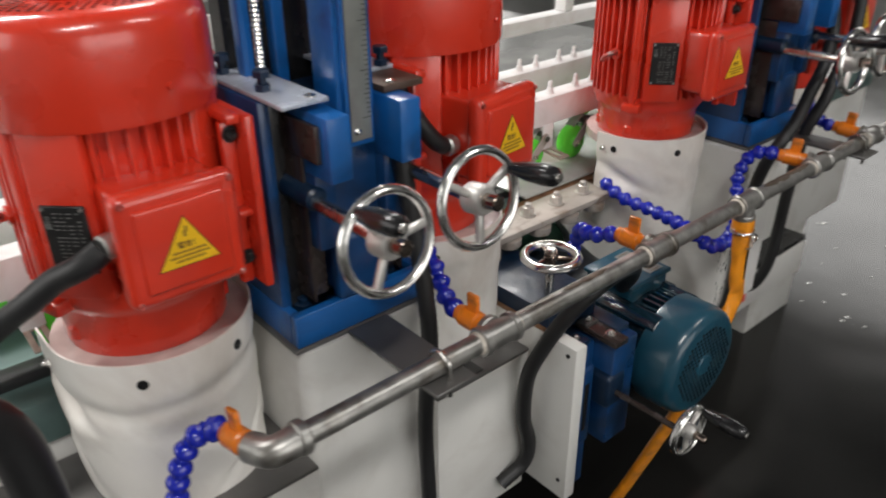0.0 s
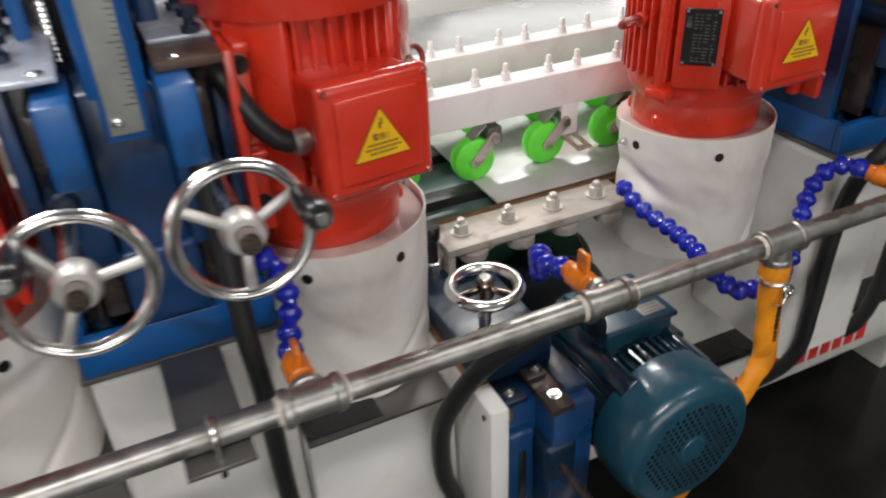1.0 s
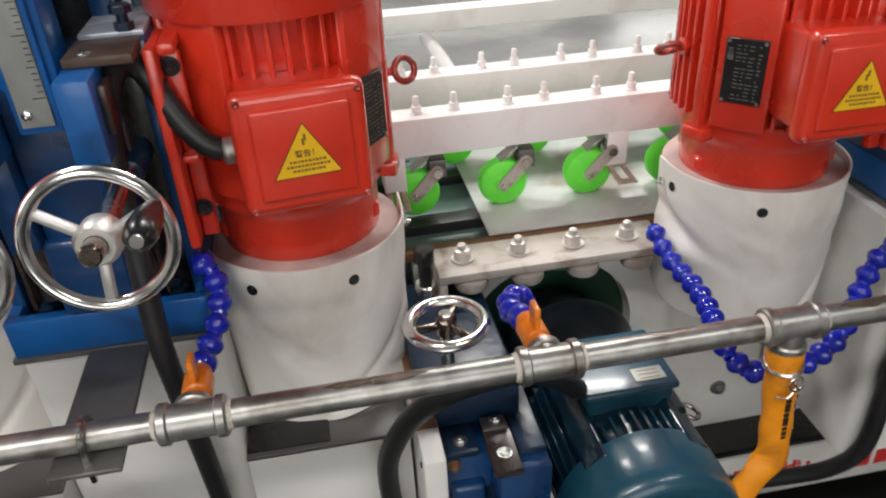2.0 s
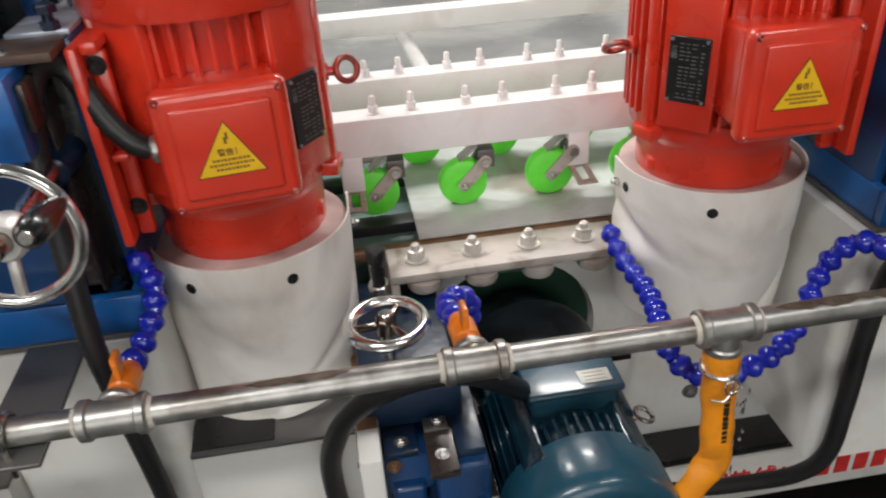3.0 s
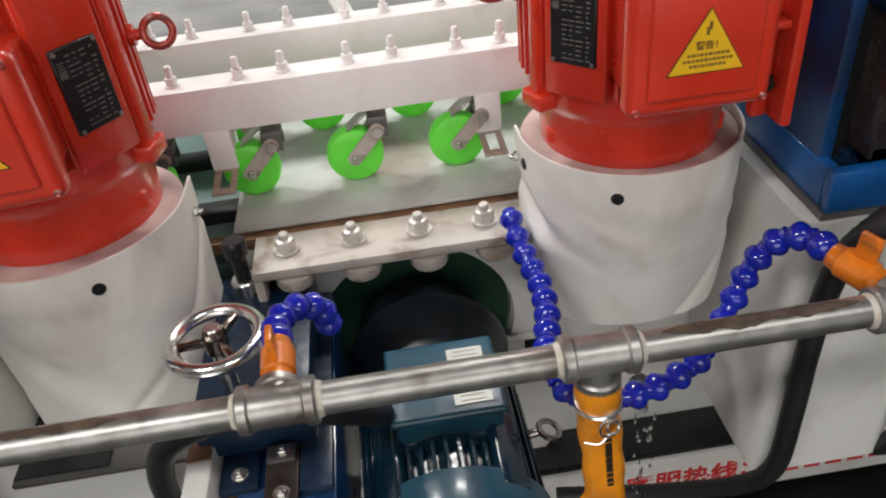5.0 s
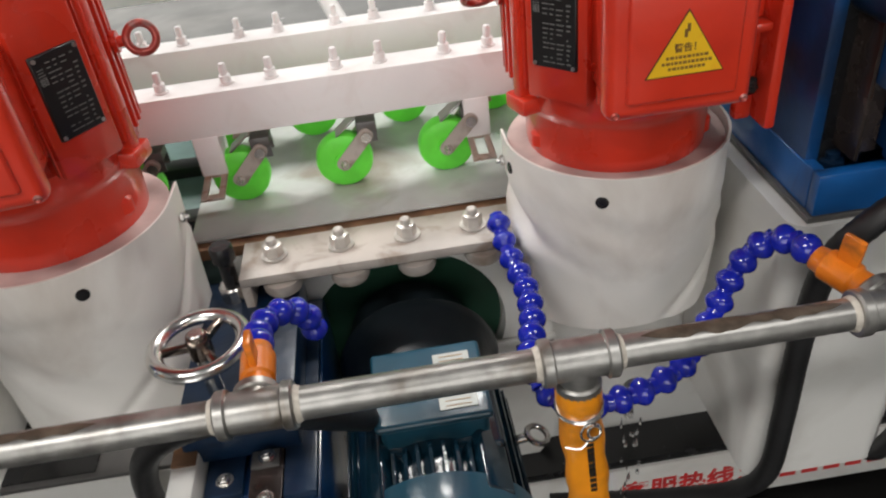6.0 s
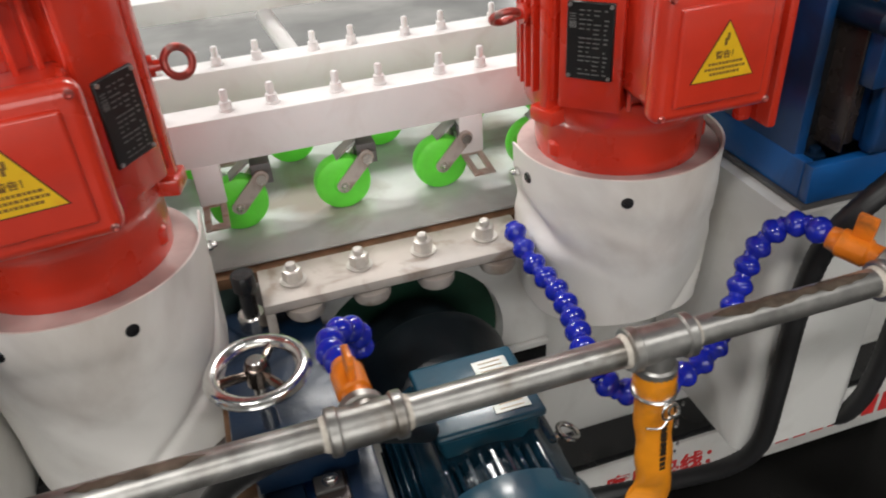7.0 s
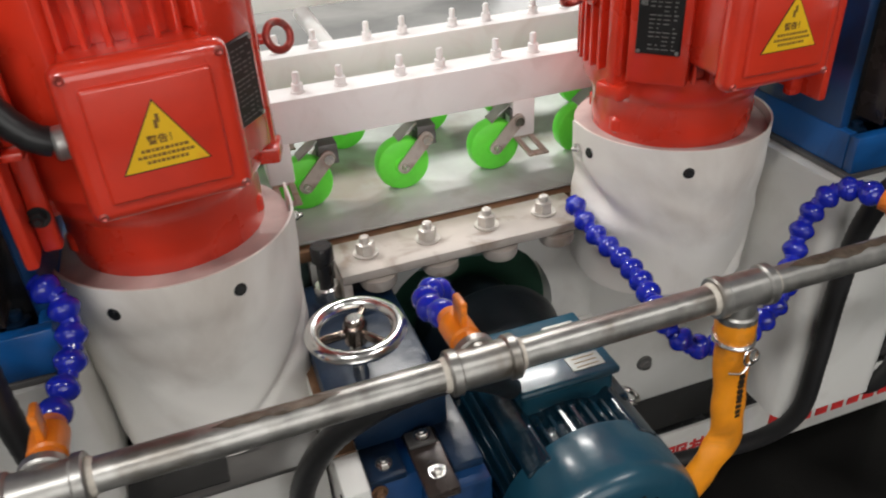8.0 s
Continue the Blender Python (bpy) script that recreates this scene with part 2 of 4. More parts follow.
def words(text, size, m, material, parent, name="lettering", depth=0.0006):
    cu = bpy.data.curves.new(name, "FONT")
    cu.body, cu.size, cu.extrude, cu.align_x, cu.align_y = text, size, depth, "CENTER", "CENTER"
    cu.offset = size * 0.018
    tmp = bpy.data.objects.new("tmp", cu)
    scene.collection.objects.link(tmp)
    me = bpy.data.meshes.new_from_object(tmp.evaluated_get(bpy.context.evaluated_depsgraph_get()))
    bpy.data.objects.remove(tmp)
    me.name = name
    me.materials.clear()
    me.materials.append(material)
    ob = new(name, me)
    ob.parent = parent
    ob.matrix_basis = m
    return ob


# ---- the hall ----
FL = 0.0
floor = link("floor", box(-5, 8, -5, 7, -0.1, FL), FLOORM, label="dark wet concrete floor of the hall", kind="structure")
# unseen roof, kept dark so that the floor reflects less
ceiling = link("ceiling", box(-5, 8, -5, 7, 4.2, 4.3), CEILM, label="unseen dark hall roof", kind="structure")
# unseen opening, added as broad light from the left
b = box(-5.15, -5, -5.15, 7.15, -0.1, 1.3)
box(-5.15, -5, -5.15, 7.15, 3.7, 4.3, bm=b)
box(-5.15, -5, -5.15, -0.6, 1.3, 3.7, bm=b)
box(-5.15, -5, 4.4, 7.15, 1.3, 3.7, bm=b)
link("wall_west", b, WALLM, label="unseen pale hall wall with a wide opening for light", kind="structure")
# unseen opening, added to brighten the tray's reflection
b = box(-5, 8, 7, 7.15, -0.1, 1.1)
box(-5, 8, 7, 7.15, 3.7, 4.3, bm=b)
box(-5, 3.4, 7, 7.15, 1.1, 3.7, bm=b)
box(7.4, 8, 7, 7.15, 1.1, 3.7, bm=b)
link("wall_north", b, WALLM, label="unseen pale hall wall with an added opening for light", kind="structure")
# unseen opening, added to fill the machine's front with light
b = box(-5, 8, -5.15, -5, -0.1, 1.1)
box(-5, 8, -5.15, -5, 3.6, 4.3, bm=b)
box(-5, -2.6, -5.15, -5, 1.1, 3.6, bm=b)
box(1.6, 8, -5.15, -5, 1.1, 3.6, bm=b)
link("wall_south", b, WALLM, label="unseen pale hall wall with an added long opening for light", kind="structure")
b = box(8, 8.15, -5.15, 7.15, -0.1, 1.3)
box(8, 8.15, -5.15, 7.15, 3.7, 4.3, bm=b)
box(8, 8.15, -5.15, 0.4, 1.3, 3.7, bm=b)
box(8, 8.15, 4.5, 7.15, 1.3, 3.7, bm=b)
link("wall_east", b, WALLM, label="unseen pale hall wall with a wide opening for light", kind="structure")
for lx, ly, watts in LAMPS:
    e = empty("ceiling_light", pose(lx, ly, 4.2), "white tube light fixture hanging under the hall ceiling", "lamp", "hall lights")
    part("housing", box(-0.8, 0.8, -0.18, 0.18, -0.1, -0.002, 0.01), WHITE, e)

# ---- the machine's bed ----
SPINDLES = [(0.367, -0.015), (-0.185, -0.035), (-0.590, -0.035), (0.835, -0.016)]   # axes of the four spindles
MID = -0.379                  # middle of the slide between two motors
PERIOD = 0.98

bed = empty("machine_bed", pose(0, 0, 0), "white painted steel bed of the grinding machine on the wet floor", "machine bed")
bmw = box(-1.6, 1.6, 0.06, 0.62, 0.42, 0.80, 0.004)
part("body", bmw, WHITE, bed)
part("plinth", box(-1.55, 1.29, 0.25, 0.6, 0.0, 0.419, 0.004), DULL, bed, "dark steel plinth")
part("pedestal", box(1.30, 1.59, 0.135, 0.6, 0.0, 0.4195, 0.004), WHITE, bed, "white painted end pedestal")
part("sill_beam", box(-1.6, 1.25, -0.01, 0.1, 0.322, 0.425, 0.004), WHITE, bed)
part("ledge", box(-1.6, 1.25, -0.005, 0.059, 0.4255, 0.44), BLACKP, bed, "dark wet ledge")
# red lettering on the sill beam; the number is kept as bars
words("客服热线：", 0.043, pose(0.503, -0.0112, 0.372, 90, 0, 0), REDINK, bed)
for i in range(9):
    part("number_bar", box(0.64 + i * 0.034, 0.664 + i * 0.034, -0.0115, -0.0102, 0.35, 0.394), REDINK, bed)


def support_block(x, left, right):
    """A white box column that carries one slide."""
    e = empty("support_block", pose(x, 0, 0), "white painted steel box column under a blue slide", "machine column", "slide columns")
    b = box(left, right, -0.16, 0.06, 0.575, 0.929)
    bmesh.ops.bevel(b, geom=[ed for ed in b.edges if abs(ed.verts[0].co.z - ed.verts[1].co.z) > 0.1], offset=0.020, segments=6, profile=0.5, affect="EDGES")
    part("body", b, WHITE, e)
    part("top_plate", box(-0.098, 0.098, -0.156, 0.12, 0.9295, 0.9355, 0.001), DULL, e, "bare grey steel top plate")
    return e


for k in (-1, 0, 1):
    support_block(MID + k * PERIOD, -0.093 if k < 1 else -0.112, 0.095 if k < 1 else 0.05)

# panels between the columns: a lower white front with a recess below each cover
for x0, x1 in ((-0.282, -0.10), (-1.16, -0.475)):
    e = empty("front_panel", pose(0, 0, 0), "white painted sheet panel between two columns", "panel", "front panels")
    part("sheet", box(x0, x1, -0.174, 0.055, 0.50, 0.767, 0.003), WHITE, e)
    # dark grey holds the cover's shade on the wet panel top
    part("lip", box(x0, x1, -0.174, 0.05, 0.7675, 0.773, 0.001), DULL, e, "wet top of the panel, greyed for the cover's shade")
# no real hollow: a flat black sheet paints the recess's shade
part("recess", box(-0.281, -0.190, -0.168, -0.04, 0.7735, 0.775), BLACKP, bed, "black sheet drawn as the shade in a wet recess")

# housing wall behind the cup wheel, with a round opening
hw = empty("wheel_housing", pose(0, 0, 0), "white steel housing with a round opening for the wheel", "housing")
b = bmesh.new()
outer, inner = [], []
C0 = Vector((0.130, 0.045, 0.712))
N = 48
for i in range(N):
    a = 2 * math.pi * i / N
    c, s = math.cos(a), math.sin(a)
    inner.append((C0.x + 0.121 * c, C0.z + 0.121 * s))
    kx = (0.31 - C0.x) / abs(c) if c > 0 else (C0.x + 0.06) / max(abs(c), 1e-6)
    kz = (0.868 - C0.z) / abs(s) if s > 0 else (C0.z - 0.44) / max(abs(s), 1e-6)
    k = min(kx if abs(c) > 1e-6 else 9, kz if abs(s) > 1e-6 else 9)
    outer.append((C0.x + k * c, C0.z + k * s))
for ya, flip in ((0.035, 0), (0.057, 1)):
    vo = [b.verts.new((x, ya, z)) for x, z in outer]
    vi = [b.verts.new((x, ya, z)) for x, z in inner]
    if not flip:
        fo, fi = vo, vi
    for i in range(N):
        j = (i + 1) % N
        b.faces.new((vo[i], vo[j], vi[j], vi[i]))
for i in range(N):
    j = (i + 1) % N
    b.faces.new((fi[i], fi[j], vi[j], vi[i]))
    b.faces.new((fo[i], fo[j], vo[j], vo[i]))
part("wall", b, WHITE, hw)
part("wheel_disc", lathe([(0, 0), (0.118, 0), (0.118, 0.012), (0.07, 0.016), (0, 0.016)], 48, m=pose(0.130, 0.066, 0.712, 90, 0, 0)), DISC, hw, "dark green grinding wheel cover disc")
# black patch on the uncut wall paints the shade of a gap
part("slot", box(0.262, 0.312, 0.0335, 0.0345, 0.632, 0.664), BLACKP, hw, "black patch drawn as a shaded gap in the housing")
part("lip", box(0.235, 0.312, 0.026, 0.0332, 0.666, 0.676, 0.002), WHITE, hw)
part("hub", lathe([(0, 0), (0.068, 0), (0.072, 0.004), (0.066, 0.05), (0.05, 0.06), (0, 0.06)], 40, m=pose(0.130, 0.045, 0.712, 90, 0, 0)), WETBLACK, hw, "black wet hub flange")


# ---- covers round the spindles ----
def motor_cover(axis, seed, low, holes, back_l, back_r, R=0.1115):
    """A sheet bent to a U round the front of a spindle; its two ends run straight back."""
    e = empty("spindle_cover", pose(*axis, 0), "dented white sheet cover bent round the motor spindle", "spindle cover", "spindle covers")
    top = 0.986
    n, rows = 110, 46
    arc = math.pi * R
    total = back_l + arc + back_r

    def at(u, z, inset):
        """Place on the sheet: u runs from the back left end round the front to the back right end."""
        w = u * total
        down = top - z
        r = R - 0.03 * down
        d = 0.0
        if down > 0.028:
            k = min(1.0, (down - 0.028) / 0.04)
            d -= 0.0045 * math.exp(-((down - 0.060 - 0.008 * math.sin(w * 14 + seed)) / 0.011) ** 2) * (0.55 + 0.45 * math.sin(w * 9 + seed))
            crease = (down - 0.07 - (total - 0.035 - w) * 0.75) / 0.007
            d -= 0.0040 * math.exp(-crease ** 2) * min(1.0, max(0.0, (w - 0.20) / 0.05))
            d += 0.0035 * noise.noise(Vector((w * 14 + seed, 0.3, z * 9))) * k
            fold = noise.noise(Vector((w * 16 + z * 22 + seed, z * 9, seed)))
            d -= 0.0060 * max(0.0, fold) ** 1.2 * k
            d -= 0.012 * math.exp(-((w - 0.05) / 0.032) ** 2 - ((down - 0.078 - (w - 0.05) * 0.4) / 0.013) ** 2)
            d += 0.005 * math.exp(-((w - 0.06) / 0.035) ** 2 - ((down - 0.103) / 0.02) ** 2)
        d -= inset
        if w < back_l:
            return (-r - d, back_l - w, z)
        if w > back_l + arc:
            return (r + d, w - back_l - arc, z)
        a = math.pi + (w - back_l) / R
        return ((r + d) * math.cos(a), (r + d) * math.sin(a), z)

    b = bmesh.new()
    grid = []
    for inset in (0.0, 0.0025):
        grid.append([[b.verts.new(at(i / n, top + (low + 0.006 * math.sin(9 * i / n + seed) - top) * j / rows, inset)) for i in range(n + 1)] for j in range(rows + 1)])
    for g in grid:
        for p, q in zip(g, g[1:]):
            for i in range(n):
                b.faces.new((p[i], p[i + 1], q[i + 1], q[i]))
    f, k = grid
    for j in (0, rows):
        for i in range(n):
            b.faces.new((f[j][i], f[j][i + 1], k[j][i + 1], k[j][i]))
    for i in (0, n):
        for j in range(rows):
            b.faces.new((f[j][i], f[j + 1][i], k[j + 1][i], k[j][i]))
    part("sheet", b, COVER, e)
    part("flange_ring", lathe([(0.06, 0.962), (R - 0.0045, 0.962), (R - 0.0045, 0.9765), (0.06, 0.979)], 48), COVERIN, e, "grimy wet ring plate tinted with the motor's red reflection")
    for a in holes:
        c, q = math.cos(radians(a)), math.sin(radians(a))
        p = Vector(((R - 0.0006) * c, (R - 0.0006) * q, 0.961))
        ring = torus(0.0050, 0.0013, 16, 6, m=aim(p, p + Vector((c, q, 0)))[0])
        cyl(p - Vector((c, q, 0)) * 0.004, p + Vector((c, q, 0)) * 0.0016, 0.0046, n=12, bm=ring)
        part("screw_hole", ring, BLACKP, e)
    for q, back in ((-1, back_l), (1, back_r)):
        p = Vector((q * (R - 0.001), back * 0.25, 0.959))
        part("side_screw", hexbolt(p, (q, 0, 0), 0.0052, 0.005, 0.004, washer=False), STEEL, e)
    return e


motor_cover(SPINDLES[0], 3.1, 0.80, (-112, -172), 0.022, 0.030)
motor_cover(SPINDLES[1], 7.7, 0.775, (-122, -66), 0.055, 0.034)
motor_cover(SPINDLES[2], 12.3, 0.775, (-118, -60), 0.045, 0.045)
motor_cover(SPINDLES[3], 17.9, 0.80, (-112, -66), 0.03, 0.03)


# ---- red motors ----
def red_motor(axis, dz, s, yaw=0.0):
    """s: the side (+1 or -1) on which the motor is bolted to its slide."""
    e = empty("spindle_motor", pose(*axis, dz, 0, 0, yaw), "glossy red electric motor standing upright over a white cover", "electric motor", "red motors")
    part("end_bell", lathe([(0, 0.965), (0.086, 0.965), (0.088, 1.0), (0.088, 1.028), (0.093, 1.036), (0.099, 1.046), (0.099, 1.062), (0.1, 1.066), (0, 1.066)], 48), RED, e)
    b = lathe([(0, 1.06), (0.093, 1.06), (0.093, 1.256), (0, 1.256)], 48)
    part("body", b, RED, e)
    fin = None
    spots = [(a + d, 0.0) for a in (90, 180 if s > 0 else 0) for d in range(-32, 33, 8)] + [(-90 + d, 0.13) for d in range(-34, 35, 9)]
    for a, up in spots:
        if fin is None:
            fin = part("fin", box(0.088, 0.107, -0.0022, 0.0022, 1.064, 1.252, 0.0008, 1), RED, e)
            ob = fin
        else:
            ob = new("fin", fin.data)
            ob.parent = e
        ob.matrix_basis = pose(0, 0, 0, 0, 0, a)
    for a in (-135, -45):
        part("pad", box(-0.03, 0.03, -0.108, -0.065, 1.062, 1.235, 0.004, 2, m=pose(0, 0, 0, 0, 0, a + 90)), RED, e)
    # ribs with feet beside the pads
    for a in (-160, -20):
        b = box(-0.006, 0.006, -0.111, -0.085, 1.045, 1.25, 0.003, 2, m=pose(0, 0, 0, 0, 0, a + 90))
        box(-0.016, 0.016, -0.114, -0.085, 1.04, 1.056, 0.003, 2, b, pose(0, 0, 0, 0, 0, a + 90))
        part("rib", b, RED, e)
    cowl = part("fan_cowl", lathe([(0.106, 1.232), (0.1125, 1.232), (0.1135, 1.236), (0.1135, 1.305), (0.111, 1.318), (0.104, 1.328), (0.096, 1.332), (0, 1.334)], 56), RED, e)
    part("cap", lathe([(0, 1.333), (0.045, 1.333), (0.047, 1.338), (0.047, 1.368), (0.044, 1.372), (0, 1.372)], 32), RED, cowl)
    b = bmesh.new()
    for r in (0.056, 0.064, 0.072, 0.08, 0.088):
        k = int(2 * math.pi * r / 0.0085)
        for i in range(k):
            if i % 12 == 0:
                continue
            a = 2 * math.pi * i / k
            lathe([(0, 0), (0.0026, 0), (0, 0.0006)], 6, b, pose(r * math.cos(a), r * math.sin(a), 1.3328))
    part("vent_grille", b, BLACKP, cowl, "dark vent holes")
    for a in (-75, -10, 190):
        c, q = math.cos(radians(a)), math.sin(radians(a))
        part("cowl_screw", hexbolt((0.1130 * c, 0.1130 * q, 1.262), (c, q, 0), 0.004, 0.003, 0, washer=False), RED, cowl)
    # terminal box
    tb = part("terminal_box", box(-0.050, 0.050, -0.142, -0.080, 1.083, 1.183, 0.006, 3), RED, e)
    b = box(-0.0580, 0.0580, -0.1590, -0.1360, 1.0755, 1.1900, 0.0100, 5)
    box(-0.0430, 0.0430, -0.1625, -0.155, 1.0905, 1.175, 0.0032, 4, b)
    lid = part("lid", b, RED, tb)
    for sx in (-0.0505, 0.0505):
        for sz in (1.083, 1.1825):
            part("lid_screw", lathe([(0, 0), (0.0034, 0), (0.0034, 0.0008), (0.0022, 0.0022), (0.0008, 0.0014), (0, 0.0014)], 12, m=aim((sx, -0.1588, sz), (sx, -0.17, sz))[0]), WORNRED, lid)
    # warning triangle
    def tri(w, y0, y1, zc):
        t = bmesh.new()
        h = w * 0.83
        pts = [(-w / 2, zc - h / 2), (w / 2, zc - h / 2), (0, zc + h / 2)]
        va = [t.verts.new((px, y0, pz)) for px, pz in pts]
        vb = [t.verts.new((px, y1, pz)) for px, pz in pts]
        t.faces.new(va)
        t.faces.new(vb[::-1])
        for i in range(3):
            t.faces.new((va[i], va[(i + 1) % 3], vb[(i + 1) % 3], vb[i]))
        return t
    fy = -0.1625
    st = part("warning_sticker", tri(0.0600, fy, fy - 0.0006, 1.1360), INK, lid, "yellow warning triangle sticker with black edge")
    part("face", tri(0.0572, fy - 0.0002, fy - 0.0010, 1.1357), YELLOW, st)
    words("警告！", 0.0070, pose(0.001, fy - 0.0013, 1.1325, 90, 0, 0), FADED, st, depth=0.0002)
    # small print that cannot be read
    b = bmesh.new()
    for z, w in ((1.1258, 0.030), (1.1215, 0.036), (1.1172, 0.026)):
        x0, k = -w / 2, 0
        while x0 < w / 2:
            dx = (0.0022, 0.0031, 0.0017, 0.0026)[k % 4]
            box(x0, x0 + dx, fy - 0.00125, fy - 0.0009, z - 0.0011, z + 0.0011, bm=b)
            x0, k = x0 + dx + 0.0008, k + 1
    part("small_print", b, FADED, st)
    b = box(-0.0012, 0.0012, fy - 0.00125, fy - 0.0009, 1.1445, 1.1505, m=pose(0.0005, 0, 0))
    box(-0.0012, 0.0012, fy - 0.00125, fy - 0.0009, 1.1405, 1.1465, bm=b, m=pose(-0.0012, 0, 0))
    part("flash_mark", b, FADED, st)
    for a in (-28, -165, 40, 140):
        c, q = math.cos(radians(a)), math.sin(radians(a))
        part("lug", cyl((0.081 * c, 0.081 * q, 0.992), (0.081 * c, 0.081 * q, 1.010), 0.0105, n=18, bevel=0.003), RED, e)
    # nameplate on the pad away from the slide
    m = pose(0, 0, 0, 0, 0, (-135 if s > 0 else -45) + 90)
    npz = part("nameplate", box(-0.0215, 0.0215, -0.1108, -0.107, 1.094, 1.164, 0.001, 1, m=m), PLATEBLK, e, "black metal nameplate with pale writing")
    b = bmesh.new()
    for i in range(15):
        for x0, w in ((-0.010, 0.006), (-0.003, 0.0045), (0.003, 0.007), (0.0125, 0.004)):
            if (i * 5 + int(x0 * 1000)) % 7 == 0:
                continue
            h = 0.0009 if x0 < 0.01 else 0.0013
            box(x0, x0 + w - 0.0008 * ((i * 3) % 4), -0.1112, -0.1106, 1.099 + i * 0.0041, 1.099 + h + i * 0.0041, bm=b, m=m)
    part("small_print", b, PALEINK, npz)
    words("三\n相", 0.0070, m @ pose(-0.0160, -0.1111, 1.147, 90, 0, 0), PALEINK, npz, depth=0.0002)
    for sx in (-0.0185, 0.0185):
        for sz in (1.0970, 1.1610):
            part("rivet", cyl(m @ Vector((sx, -0.1105, sz)), m @ Vector((sx, -0.1122, sz)), 0.0018, n=10), ALU, npz)
    # eye bolt
    b = torus(0.0125, 0.0036, 28, 10, m=pose(-s * 0.131, -0.002, 1.138, 72, 0, 20) if s < 0 else pose(-s * 0.128, -0.002, 1.138, -38, 0, 0))
    eb = part("eye_bolt", b, WORNRED, e, "worn red eye bolt showing bare steel")
    b = cyl((-s * 0.095, 0.0, 1.138), (-s * 0.118, -0.002, 1.138), 0.0050, n=12)
    lathe([(0, 0), (0.0095, 0), (0.0095, 0.004), (0, 0.004)], 16, b, aim((-s * 0.107, 0, 1.138), (-s * 0.13, -0.001, 1.138))[0])
    part("shank", b, RED, eb)
    # bracket to the slide
    def sided(c):
        if s < 0:
            bmesh.ops.transform(c, matrix=Matrix.Diagonal((-1, 1, 1, 1)), verts=c.verts)
        return c
    br = part("bracket", sided(box(0.0915, 0.1015, -0.122, 0.095, 1.03, 1.222, 0.003, 2)), RED, e)
    part("web", sided(box(0.076, 0.091, -0.098, -0.086, 1.03, 1.213, 0.003, 2)), RED, br)
    part("top_rib", sided(box(0.076, 0.091, -0.115, 0.09, 1.2135, 1.224, 0.003, 2)), RED, br)
    part("rib", sided(box(0.076, 0.091, -0.115, -0.0985, 1.115, 1.122, 0.002, 2)), RED, br)
    br.matrix_basis = pose(0, 0, 0, 0, 0, -yaw)
    for z in (1.062, 1.2):
        part("bolt", hexbolt((s * 0.085, -0.098, z), (0, -1, 0), 0.0065, 0.006, 0.003), BLACKP, br)
    return e


red_motor((0.368, -0.013), -0.009, 1)
red_motor((-0.187, -0.025), -0.003, -1, 7.0)
red_motor((-0.590, -0.028), -0.002, 1)
red_motor(SPINDLES[3], 0.0, -1)


# ---- blue slides ----
def flipped(bm, q):
    if q < 0:
        bmesh.ops.transform(bm, matrix=Matrix.Diagonal((-1, 1, 1, 1)), verts=bm.verts)
    return bm


